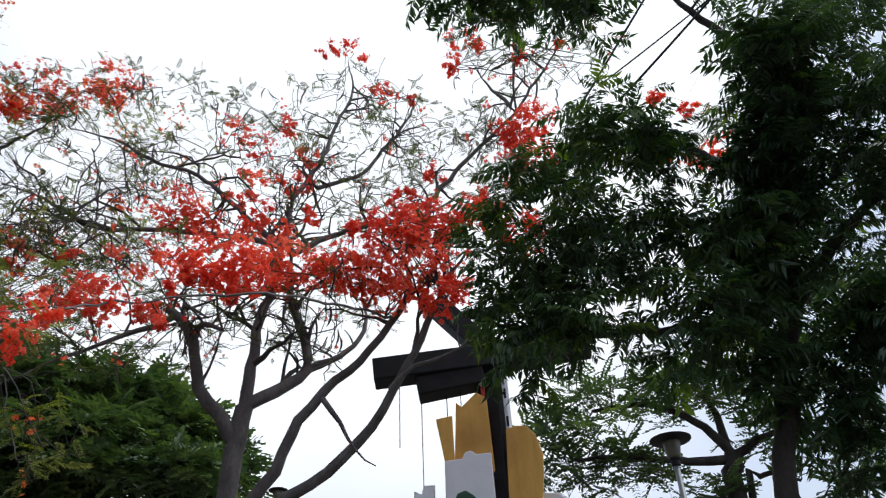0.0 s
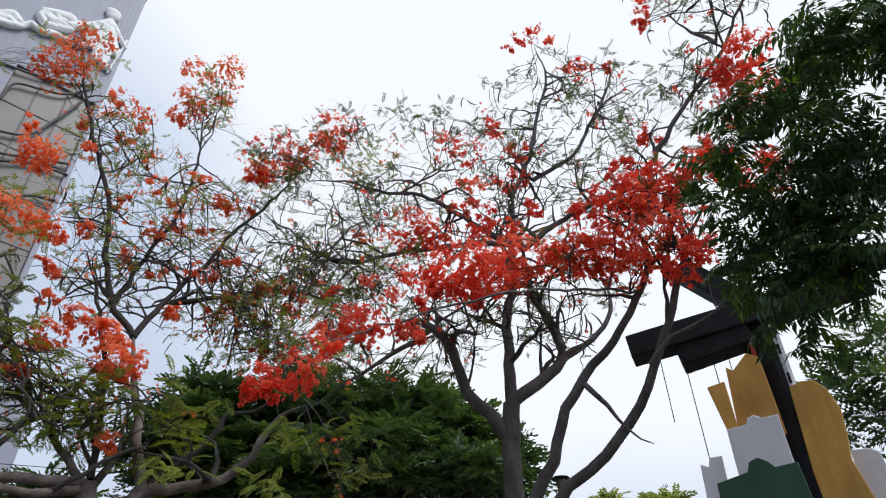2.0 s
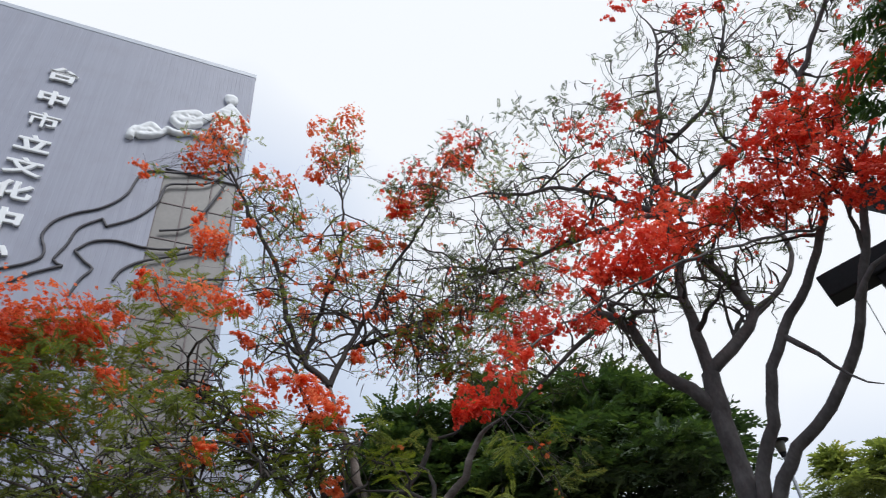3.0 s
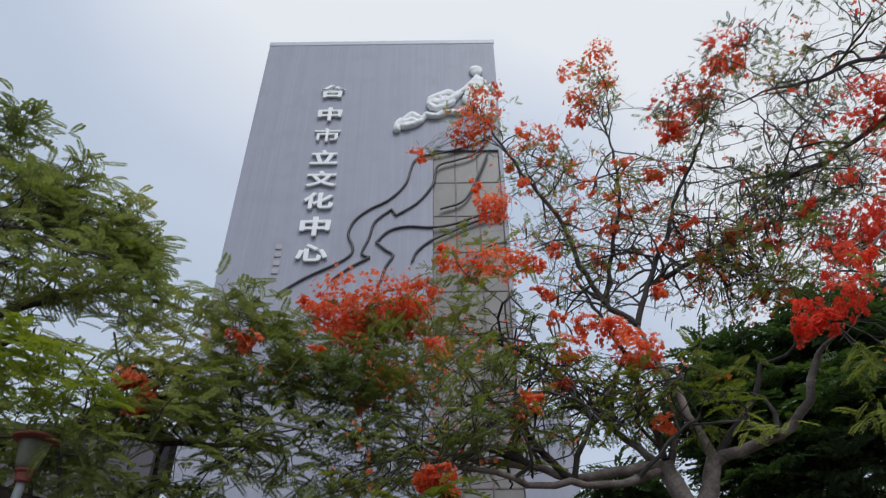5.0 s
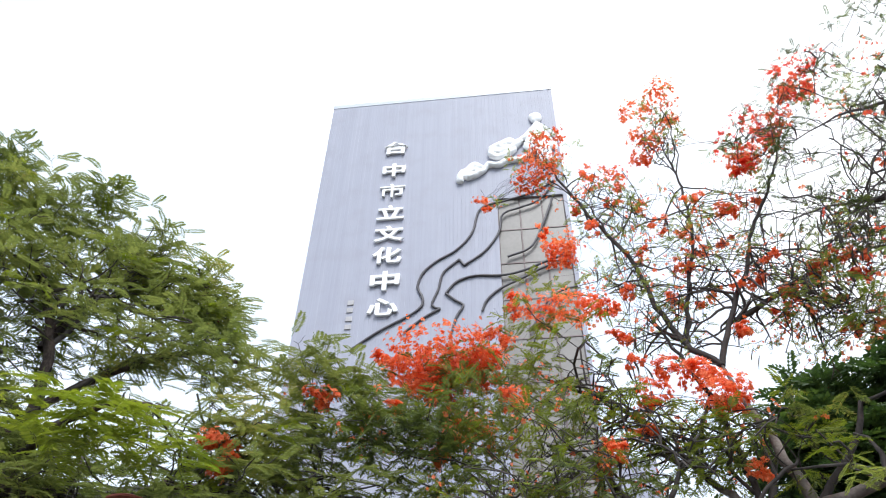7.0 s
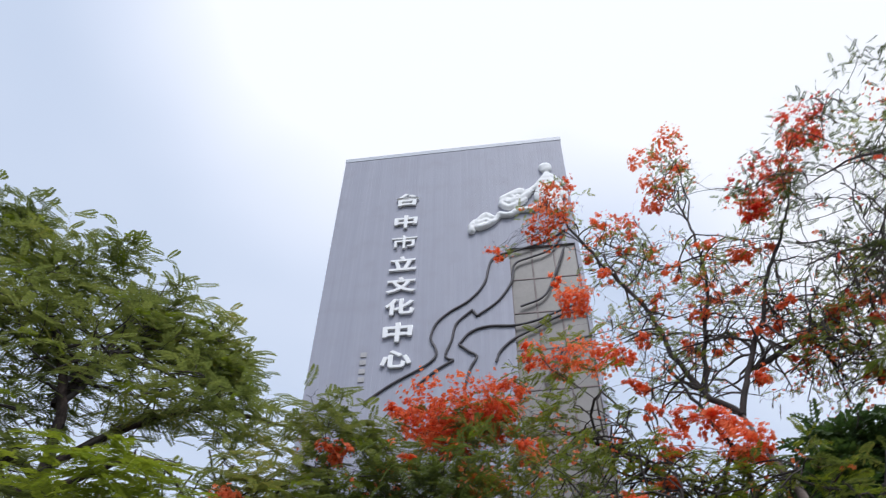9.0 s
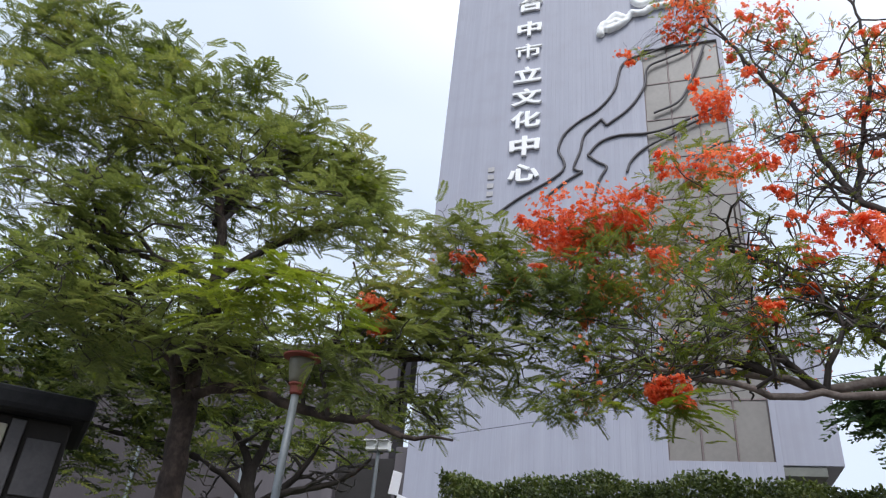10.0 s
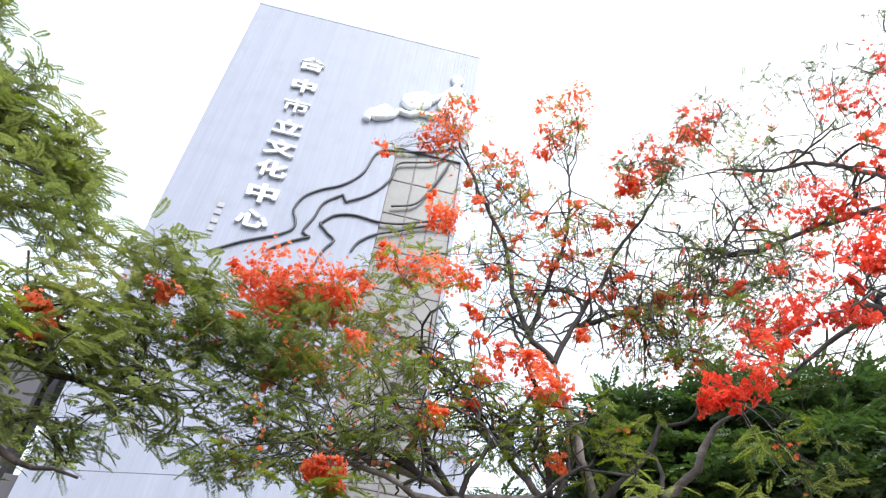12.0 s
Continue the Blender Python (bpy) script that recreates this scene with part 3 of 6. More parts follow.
def build_tower():
    tower = thing("tower_building", "tall grey ribbed tower with white lettering and a relief", "building")
    tower.matrix_world = TOWER_M
    # ribbed cladding, left of the window strip, above it and below it
    pitch = 0.21

    def ribs(u0, u1, v0, v1, name):
        n = max(1, round((u1 - u0) / pitch))
        p = (u1 - u0) / n
        prof = []
        for i in range(n):
            b = u0 + i * p
            prof += [(b, 0.006), (b + 0.012, 0.0), (b + p - 0.012, 0.0), (b + p - 0.001, 0.006)]
        verts = [(u, w, v) for u, w in prof for v in (v0, v1)]
        faces = [(2 * i, 2 * i + 2, 2 * i + 3, 2 * i + 1) for i in range(len(prof) - 1)]
        part(name, (verts, faces), CLADDING, tower)

    ribs(U0, WIN0, -2.0, TOP, "cladding")
    ribs(WIN0, U1, HEAD, TOP, "cladding")
    ribs(WIN0, U1, -2.0, SILL, "cladding")
    ribs(WIN1, U1, SILL, HEAD, "cladding")
    part("body", box(U0 + 0.01, 0.32, -2.0, U1 - 0.01, 13.0, TOP - 0.02), CLADDING, tower)
    part("wall", box(U0, 0.04, -2.0, WIN0, 0.32, TOP), CLADDING, tower)
    part("wall", box(WIN0, 0.04, HEAD, U1, 0.32, TOP), CLADDING, tower)
    part("wall", box(WIN0, 0.04, -2.0, U1, 0.32, SILL), CLADDING, tower)
    part("parapet", box(U0 - 0.03, -0.025, TOP, U1 + 0.03, 13.03, TOP + 0.34, 0.02), CAPPING, tower, "pale metal-capped parapet")
    # the strip of windows: three panes wide
    cols, rows = 3, 9
    dw, dh = (WIN1 - WIN0) / cols, (HEAD - SILL) / rows
    strip = part("window", box(WIN0, 0.2, SILL, WIN1, 0.316, HEAD), FRAME_BROWN, tower, "tall strip of tan windows in brown frames")
    for i in range(cols):
        for j in range(rows):
            part("pane", box(WIN0 + i * dw + 0.04, 0.12, SILL + j * dh + 0.04, WIN0 + (i + 1) * dw - 0.04, 0.145, SILL + (j + 1) * dh - 0.04), PANE_TAN, strip)
    for i in range(cols + 1):
        u = WIN0 + i * dw
        part("mullion", box(u - 0.03, 0.085, SILL, u + 0.03, 0.2, HEAD, 0.008), FRAME_BROWN, strip)
    for j in range(rows + 1):
        v = SILL + j * dh
        part("transom", box(WIN0, 0.09, v - 0.035, WIN1, 0.2, v + 0.035, 0.008), FRAME_BROWN, strip)
    return tower


build_tower()


def build_letters():
    """The name on the tower, one raised white character below the other."""
    for ch, v in zip("台中市立文化中心", (30.22, 28.33, 26.68, 25.02, 23.52, 22.06, 20.42, 18.86)):
        c = bpy.data.curves.new("letter", "FONT")
        c.body, c.align_x, c.align_y = ch, "CENTER", "CENTER"
        c.size, c.extrude, c.offset, c.bevel_depth = 1.18, 0.045, 0.022 if ch != "市" else 0.0, 0.02
        c.materials.append(WHITE_LETTER)
        ob = new("letter", c)
        big = 1.12 if ch == "中" and v < 22 else 1.0
        ob.matrix_world = TOWER_M @ pose(-6.53, -0.1, v, 90, 0, 0) @ Matrix.Diagonal((1.26 * big, 0.9 * big, 1, 1))
        tagged(ob, "raised white metal character on the grey tower wall", "letter", "characters of the name on the tower")
    for k, v in enumerate((19.38, 18.94, 18.44, 17.98)):
        sign = part("plaque", box(-8.26, -0.05, v - 0.14, -7.95, 0.0, v + 0.14, 0.02), CONCRETE)
        sign.matrix_world = TOWER_M
        tagged(sign, "small white bar below the large white characters", "sign", "small bars beside the name")


build_letters()


def build_relief():
    """Dark raised lines that flow down the wall, and a white cast figure group above them."""
    lines = [
        [(-7.84, 16.71), (-6.61, 17.62), (-5.19, 18.44), (-4.65, 18.99), (-4.72, 19.55), (-4.92, 20.04), (-4.67, 20.91), (-4.01, 21.59), (-3.06, 22.23), (-2.27, 23.29), (-1.77, 24.97), (-0.42, 25.42), (1.1, 25.95), (2.1, 26.63)],
        [(-5.47, 17.44), (-4.68, 18.14), (-3.82, 18.69)],
        [(-3.82, 18.69), (-4.21, 18.91), (-3.91, 19.85), (-3.68, 20.82), (-2.92, 21.6)],
        [(-2.92, 21.6), (-2.68, 21.2)],
        [(-2.68, 21.2), (-1.64, 22.04), (-0.91, 23.22), (-0.67, 24.43), (0.24, 24.84), (1.19, 25.25), (2.06, 26.36)],
        [(-3.28, 17.3), (-3.05, 18.18), (-2.73, 18.8), (-3.08, 19.08), (-3.57, 19.56)],
        [(-3.57, 19.56), (-3.01, 20.23), (-2.12, 20.51), (-0.93, 20.43), (0.1, 20.62), (1.16, 21.07), (2.5, 21.6)],
        [(-1.87, 18.39), (-1.65, 18.99), (-1.01, 19.62), (0.05, 20.18), (1.29, 20.82), (2.6, 21.0)],
        [(-0.55, 21.56), (0.62, 22.12), (1.34, 23.66), (1.92, 25.32)],
        [(0.3, 17.2), (0.9, 18.4), (1.6, 19.2), (2.55, 19.5)],
    ]
    relief = thing("wall_relief", "dark raised wavy lines on the grey tower wall", "relief")
    relief.matrix_world = TOWER_M
    for k, row in enumerate(lines):
        p = spline([(u, -0.06, v) for u, v in row], 0.18)
        v, f = tube(p, [0.062] * len(p), 6)
        part("line", (v, f), DARK_METAL, relief, smooth=True)
    # the figure group: plain rounded limbs and curls, one mesh
    strokes = [
        (0.3, 0.26, [(1.55, 32.0), (1.56, 31.8)]),
        (0.2, 0.4, [(1.56, 31.2), (1.42, 30.4), (1.2, 29.5)]),
        (0.2, 0.4, [(1.6, 31.2), (1.75, 30.4), (1.95, 29.5)]),
        (0.16, 0.1, [(1.75, 31.1), (2.25, 30.5), (2.62, 30.1)]),
        (0.16, 0.1, [(1.4, 31.0), (0.85, 30.3), (0.2, 29.9)]),
        (0.22, 0.13, [(1.4, 29.5), (1.55, 28.9), (1.62, 28.2)]),
        (0.22, 0.13, [(1.85, 29.5), (2.0, 28.8), (2.05, 28.15), (2.35, 28.1)]),
        (0.06, 0.05, [(2.62, 30.6), (2.5, 29.2), (2.35, 27.8)]),
        (0.14, 0.24, [(-1.1, 29.5), (-0.55, 29.8), (-0.05, 30.0)]),
        (0.16, 0.12, [(-0.95, 29.5), (-1.12, 29.1), (-0.75, 28.75), (-0.3, 28.95), (0.2, 29.25)]),
        (0.2, 0.16, [(-0.8, 29.25), (-0.45, 29.2), (-0.2, 29.5)]),
        (0.14, 0.14, [(-2.45, 27.65), (-2.1, 27.85), (-1.85, 27.75)]),
        (0.13, 0.17, [(-0.5, 29.55), (-0.2, 29.3), (0.25, 29.6), (0.5, 29.95)]),
        (0.15, 0.12, [(-1.25, 28.25), (-0.75, 28.15), (-0.2, 28.45), (0.5, 28.45), (1.25, 28.9)]),
        (0.17, 0.12, [(-2.85, 27.15), (-2.85, 27.55), (-2.65, 27.85)]),
        (0.12, 0.19, [(-2.6, 27.4), (-2.35, 27.95), (-2.05, 28.25), (-1.75, 28.0)]),
        (0.16, 0.1, [(-2.4, 27.35), (-2.0, 27.5), (-1.6, 27.75), (-1.3, 28.2)]),
    ]
    bm = bmesh.new()
    for r0, r1, row in strokes:
        p = spline([(u, -0.12, v) for u, v in row], 0.09)
        for q, r in zip(p, np.linspace(1.35 * r0, 1.35 * r1, len(p))):
            made = bmesh.ops.create_icosphere(bm, subdivisions=2, radius=1.0, matrix=pose(*q) @ Matrix.Diagonal((r, min(r, 0.2), r, 1)))
            for k in made["verts"]:
                k.co += 0.05 * noise.noise_vector(k.co * 5.3)
    fig = part("relief_sculpture", bm, WHITE_STONE, smooth=True)
    fig.matrix_world = TOWER_M
    one = fig.modifiers.new("one_piece", "REMESH")
    one.mode, one.voxel_size, one.use_smooth_shade = "VOXEL", 0.05, True
    tagged(fig, "white cast stone relief of plain rounded masses", "sculpture")


build_relief()


def build_annex():
    """The lower blocks beside and behind the tower."""
    a = thing("annex_building", "grey tiled block with an overhanging upper floor beside the tower", "building")
    a.matrix_world = TOWER_M
    part("upper_wall", box(2.72, 1.2, 6.05, 4.75, 12.0, 11.6, 0.02), CLADDING, a)
    part("soffit", box(2.75, 1.25, 5.7, 4.2, 11.9, 6.04, 0.02), SOFFIT, a, "pale green-grey soffit beam")
    # under the overhang the recess's shade is put into the wall colour
    part("lower_wall", box(2.75, 2.6, -2.5, 4.0, 11.0, 5.698), DARK_RENDER_RECESS, a, "recessed ground floor, coloured dark as in shade")
    w = thing("wing_building", "low mauve-grey tiled wing behind the trees", "building")
    part("wall", box(-60, 27.5, 1.5, -12.0, 29.0, 12.6, 0.02), WALL_WING, w)
    # left stretch of the wing wall, set darker than the rest
    part("wall", box(-60, 27.3, 1.5, -18.75, 27.497, 12.59, 0.02), WALL_WING_LEFT, w, "darker brown-mauve left part of the wing wall")
    part("roof", box(-60.2, 27.25, 12.6, -11.95, 36.0, 12.85, 0.03), WALL_WING, w)
    for x in (-30.0, -24.5, -18.7):
        part("downpipe", tube(np.array([(x, 27.2, 1.6), (x, 27.2, 12.5)]), [0.09, 0.09], 8), STEEL_GREY, w, smooth=True)
    # slab proud of the wall; its dark colour stands for a shaded opening
    part("entrance", box(-14.1, 27.2, 1.6, -11.3, 27.52, 7.6, 0.02), DARK_RENDER_RECESS, w, "dark brown entrance slab, recess shade in its colour")
    for x in (-14.3, -11.2):
        part("pier", box(x - 0.25, 26.9, 1.6, x + 0.25, 27.5, 8.0, 0.02), WALL_WING, w)


build_annex()


# ---------------- terrace: rail, hedges, kerbs ----------------
TERRACE = (-0.29, 0.18, 0)
def build_rail():
    r = thing("handrail", "black painted steel fence rail on the terrace edge", "fence", TERRACE)
    x0, x1, y = -4.9, 4.6, 12.0
    part("top_rail", beam((x0, y, 3.24), (x1, y, 3.24), 0.09, 0.07, 0.012), BLACK_STEEL, r)
    part("mid_rail", beam((x0, y, 2.92), (x1, y, 2.92), 0.05, 0.045, 0.008), BLACK_STEEL, r)
    part("low_rail", beam((x0, y, 2.3), (x1, y, 2.3), 0.05, 0.045, 0.008), BLACK_STEEL, r)
    n = 10
    for k in range(n + 1):
        x = x0 + 0.03 + (x1 - x0 - 0.06) * k / n
        part("post", box(x - 0.03, y - 0.03, 1.72, x + 0.03, y + 0.03, 3.2, 0.006), BLACK_STEEL, r)


build_rail()


def build_planter():
    """A dark planter wall behind the rail that holds the tall hedge."""
    w = thing("planter_wall", "dark weathered planter wall behind the black rail", "wall", TERRACE)
    part("wall", box(3.4, 13.2, 1.7, 8.6, 13.45, 3.3, 0.02), DARK_RENDER_RECESS, w)
    part("coping", box(3.36, 13.15, 3.3, 8.64, 13.5, 3.36, 0.015), DARK_RENDER_RECESS, w)


build_planter()


def leaf_quads(rng, places, normals, size):
    """Small pointed leaves at the places, roughly facing the normals."""
    t = np.array([(0, 0, 0), (0.5, -0.28, 0.06), (1, 0, -0.05), (0.5, 0.28, 0.06)])
    d = normals + rng.normal(scale=0.7, size=normals.shape)
    side = rng.normal(size=normals.shape)
    x = np.cross(d, side)
    ax = turned(x, rng, 0.8)
    return scatter((t, np.array([(0, 1, 2, 3)])), places, ax, size * rng.uniform(0.6, 1.3, len(places)))


def hedge(name, label, x0, x1, y0, y1, z0, z1, count, size, mat, seed, wave=0.1, legs=0.0):
    rng = np.random.default_rng(seed)
    h = thing(name, label, "hedge", TERRACE)
    u, s = rng.uniform(0, 1, count), rng.uniform(0, 1, count)
    px = x0 + (x1 - x0) * u
    swell = np.array([noise.noise((a * 0.9, seed, 0.3)) for a in px])
    fine = np.array([noise.noise((a * 3.1, b * 3.0, seed)) for a, b in zip(px, s)])
    top = z1 + wave * swell
    which = rng.uniform(0, 1, count)
    depth = rng.exponential(0.10, count)
    pz = np.where(which < 0.3, top - depth, z0 + (top - z0) * (s ** (0.8 - 0.8 * legs)))
    py = np.where(which < 0.3, y0 + (y1 - y0) * s, y0 + depth * 3.5) - 0.16 * fine
    ends = rng.uniform(0, 1, count) < 0.05
    px = np.where(ends, np.where(u < 0.5, x0 + depth, x1 - depth), px)
    nrm = np.stack([np.where(ends, -1.0, 0), np.where(which < 0.3, 0, -1.0), np.where(which < 0.3, 1.0, 0.25)], 1)
    p = np.stack([px, py, pz], 1)
    k = count // 5
    inner = np.stack([rng.uniform(x0 + 0.1, x1 - 0.1, k), rng.uniform(y0 + 0.2, y1, k), np.zeros(k)], 1)
    inner[:, 2] = z0 + (z1 - 0.12 - z0) * rng.uniform(legs, 1, k)
    a, b = leaf_quads(rng, p, nrm, size), leaf_quads(rng, inner, np.tile((0.0, -1.0, 0.3), (k, 1)), size * 1.7)
    part("foliage", merge([a, b]), mat, h, kind="stuff")
    stems = []
    for _ in range(int((x1 - x0) * 9)):
        a = np.array((rng.uniform(x0 + 0.1, x1 - 0.1), rng.uniform(y0 + 0.25, y1 - 0.1), rise(0, y0) - 0.05))
        b = a + np.array((rng.normal(scale=0.3), rng.normal(scale=0.15), (z1 - a[2]) * rng.uniform(0.6, 0.95)))
        stems.append(tube(np.array([a, (a + b) / 2 + rng.normal(scale=0.07, size=3), b]), [0.022, 0.014, 0.006], 5))
    part("stem_work", merge(stems), BARK_DARK, h, smooth=True, kind="stuff")


hedge("hedge", "tall clipped green hedge with gaps near its foot", -4.85, 8.5, 14.0, 15.3, 2.75, 4.36, 30000, 0.09, LEAF_HEDGE, 21, 0.3, 0.45)
hedge("hedge", "low dark green clipped hedge below the rail", -4.45, 5.2, 10.3, 11.6, 1.85, 2.7, 22000, 0.08, LEAF_HEDGE, 22, 0.16)
hedge("hedge", "low hedge behind the mosaic kerb, leaves coloured for shade", -13.0, -5.0, 10.6, 12.0, 1.9, 2.8, 16000, 0.075, LEAF_SHADED, 23, 0.14)
hedge("shrub_row", "pale variegated shrubs behind the low hedge", -8.8, -5.6, 12.3, 13.2, 2.2, 3.2, 4500, 0.11, LEAF_PALE, 24, 0.2)
hedge("shrub_row", "rust-leaved low shrubs beside the lamp pole", -5.65, -4.75, 11.95, 12.4, 2.3, 3.1, 1500, 0.06, LEAF_RUST, 25, 0.1)


def build_kerbs():
    """Three rows of mosaic-covered kerb stones in faded changing colours darkened for shade, with planted soil between
    them.
    """
    order = ["red", "white", "green", "red", "white", "orange", "blue", "green", "orange", "orange", "red", "red", "red", "white"]
    rows = (((-9.4, 7.0), (-3.75, 9.55), 2.08), ((-8.4, 6.2), (-3.3, 8.2), 1.77), ((-7.5, 5.3), (-2.9, 6.9), 1.56))
    for row, (a, b, z1) in enumerate(rows):
        k = thing("mosaic_kerb", "low kerb of faded coloured mosaic blocks with white tops, darkened for shade", "kerb", TERRACE, "mosaic kerbs")
        a, b = Vector((*a, 0)), Vector((*b, 0))
        d = (b - a).normalized()
        n = 21
        long = (b - a).length / n
        for i in range(n):
            s = a + d * (i * long + 0.008)
            e = a + d * ((i + 1) * long - 0.008)
            bm = beam((s.x, s.y, z1 - 0.3), (e.x, e.y, z1 - 0.3), 0.26, 0.6, 0.025)
            part("block", bm, TILE_COLORS[order[(i * 3 // 4 + 5 * row) % len(order)]], k)
            part("coping", beam((s.x, s.y, z1 + 0.012), (e.x, e.y, z1 + 0.012), 0.3, 0.026, 0.008), TILE_COLORS["white"], k)
    for (a, b, z1), (c, d, z2) in zip(rows, rows[1:]):
        verts, n = [], 40
        for v in range(7):
            for u in range(n):
                lo = [c[q] + (d[q] - c[q]) * u / (n - 1) for q in (0, 1)]
                hi = [a[q] + (b[q] - a[q]) * u / (n - 1) for q in (0, 1)]
                x, y = (lo[q] + (hi[q] - lo[q]) * v / 6 for q in (0, 1))
                verts.append((x, y, z2 + 0.0 + (z1 - z2 - 0.16) * v / 6 + 0.03 * noise.noise((x * 4, y * 4, 1))))
        faces = [(v * n + u, v * n + u + 1, (v + 1) * n + u + 1, (v + 1) * n + u) for v in range(6) for u in range(n - 1)]
        bed = part("planting_bed", (verts, faces), SOIL, smooth=True)
        bed.location = TERRACE
        tagged(bed, "brown soil bed between the mosaic kerbs", "soil", kind="structure")


build_kerbs()


# ---------------- lamps ----------------
def garden_lamp(x, y, z_top, z_base, lean=(0, 0), s=1.0, hat=1.0, metal=None, label="grey pole lamp with frosted shade and red hat"):
    """A park lamp: grey pole, red collar, frosted globe and a flat red hat."""
    lamp = thing("garden_lamp", label, "street lamp", group="garden lamps")
    h = z_top - z_base
    c = (0, 0, 0)
    part("base_plate", lathe([(0.13 * s, 0), (0.13 * s, 0.03), (0.09 * s, 0.06), (0.075 * s, 0.2)], 16, c), STEEL_GREY, lamp, smooth=False)
    part("pole", lathe([(0.052 * s, 0.0), (0.05 * s, h * 0.5), (0.048 * s, h - 0.55 * s)], 16, c), STEEL_GREY, lamp, smooth=True)
    part("collar", lathe([(0.05 * s, h - 0.55 * s), (0.075 * s, h - 0.53 * s), (0.08 * s, h - 0.45 * s), (0.105 * s, h - 0.43 * s), (0.105 * s, h - 0.41 * s)], 18, c), metal or RED_PAINT, lamp)
    part("shade", lathe([(0.1 * s, h - 0.41 * s), (0.115 * s, h - 0.36 * s), (0.155 * s, h - 0.14 * s), (0.15 * s, h - 0.1 * s)], 20, c), LAMP_GLASS, lamp, "frosted shade", smooth=True)
    part("hat", lathe([(0.12 * s, h - 0.11 * s), (0.235 * s * hat, h - 0.085 * s), (0.24 * s * hat, h - 0.065 * s), (0.14 * s, h - 0.025 * s), (0.03 * s, h)], 20, c), metal or RED_PAINT, lamp, "flat wide hat")
    lamp.matrix_world = pose(x, y, z_base, lean[0], lean[1], 0)
    return lamp


garden_lamp(-4.04, 6.15, 3.92, rise(0, 5.94) - 0.02, (0, 1.0), 0.82)
DARK_LAMP = "slim grey pole lamp with small shade and dark hat"
garden_lamp(8.88, 1.04, 4.96, 0.0, (1.0, 0), 0.72, 1.5, BLACK_STEEL, DARK_LAMP)
garden_lamp(10.08, 7.95, 6.0, rise(0, 7.97), (0, 0), 0.6, 1.2, BLACK_STEEL, DARK_LAMP)


def build_flood_lamp():
    f = thing("floodlight_pole", "slim grey pole carrying two white floodlights", "street lamp", TERRACE)
    part("pedestal", lathe([(0.17, 0), (0.17, 0.1), (0.11, 0.16), (0.1, 0.75), (0.13, 0.8), (0.06, 0.86)], 14, (-5.36, 11.85, 1.75)), STEEL_GREY, f)
    part("pole", tube(np.array([(-5.36, 11.85, 2.5), (-5.34, 11.85, 4.5)]), [0.038, 0.034], 12), STEEL_GREY, f, smooth=True)
    part("crossbar", beam((-5.54, 11.85, 4.3), (-5.14, 11.85, 4.3), 0.035, 0.035), STEEL_GREY, f)
    for x in (-5.46, -5.22):
        lampbox = part("floodlight", box(x - 0.1, 11.74, 4.31, x + 0.1, 11.92, 4.47, 0.015), WHITE_LETTER, f, "white floodlight box")
        part("visor", box(x - 0.11, 11.66, 4.465, x + 0.11, 11.93, 4.48, 0.004), WHITE_LETTER, lampbox)


build_flood_lamp()


def build_banners():
    """Slanted white boards of a stand behind the rail."""
    b = thing("display_stand", "white slanted display boards behind the rail", "sign", TERRACE)
    for x, z, w, h, lean in ((-5.38, 3.95, 0.2, 0.42, 9), (-5.27, 3.35, 0.24, 0.72, 11), (-5.15, 2.8, 0.22, 0.4, 4)):
        part("board", slab([(-w / 2, -h / 2), (w / 2, -h / 2), (w / 2 * 0.9, h / 2), (-w / 2, h / 2 * 1.1)], 0.04, pose(x, 12.9, z, 0, lean, 0)), WHITE_BOARD, b)
    part("leg", beam((-5.28, 12.95, 1.7), (-5.38, 12.95, 4.1), 0.05, 0.04), BLACK_STEEL, b)


build_banners()


def build_crest_wall():
    """A dark garden wall with a row of rounded coping tiles behind the hedge."""
    w = thing("garden_wall", "dark low wall with rounded coping tiles", "wall")
    part("wall", box(5.3, 17.5, 1.7, 16.0, 17.8, 5.25, 0.02), BLACK_STEEL, w)
    part("pier", box(5.0, 17.4, 1.7, 5.55, 17.9, 5.5, 0.02), BLACK_STEEL, w)
    for k in range(20):
        part("coping_tile", lathe([(0.19, -0.16), (0.19, 0.16)], 18), BLACK_STEEL, w).matrix_basis = pose(5.95 + 0.5 * k, 17.65, 5.27, 90, 0, 0)


build_crest_wall()


def build_booth():
    """A dark booth under the trees with a deep hood and a cream front panel."""
    b = thing("booth", "dark booth with deep hood and cream panel under trees", "booth")
    m = pose(-8.85, 6.62, 0, 0, 0, 47)
    for name, bm, mat, label in (
        ("body", box(-1.2, 0.0, 1.2, 1.15, 1.8, 3.55, 0.03), DARK_RENDER_RECESS, ""),
        ("hood", box(-1.5, -0.4, 3.55, 1.35, 2.0, 3.85, 0.08), BLACK_STEEL, "deep dark hood"),
        ("panel", box(0.1, -0.06, 2.3, 0.42, 0.0, 3.42, 0.01), CREAM, "cream panel"),
        ("frame", box(0.45, -0.08, 1.6, 0.62, 0.0, 3.5, 0.01), DARK_METAL, "grey door frame"),
        ("window", box(0.68, -0.03, 2.6, 1.08, 0.0, 3.3, 0.01), DARK_METAL, "dark window"),
    ):
        bm.transform(m)
        part(name, bm, mat, b, label)


build_booth()


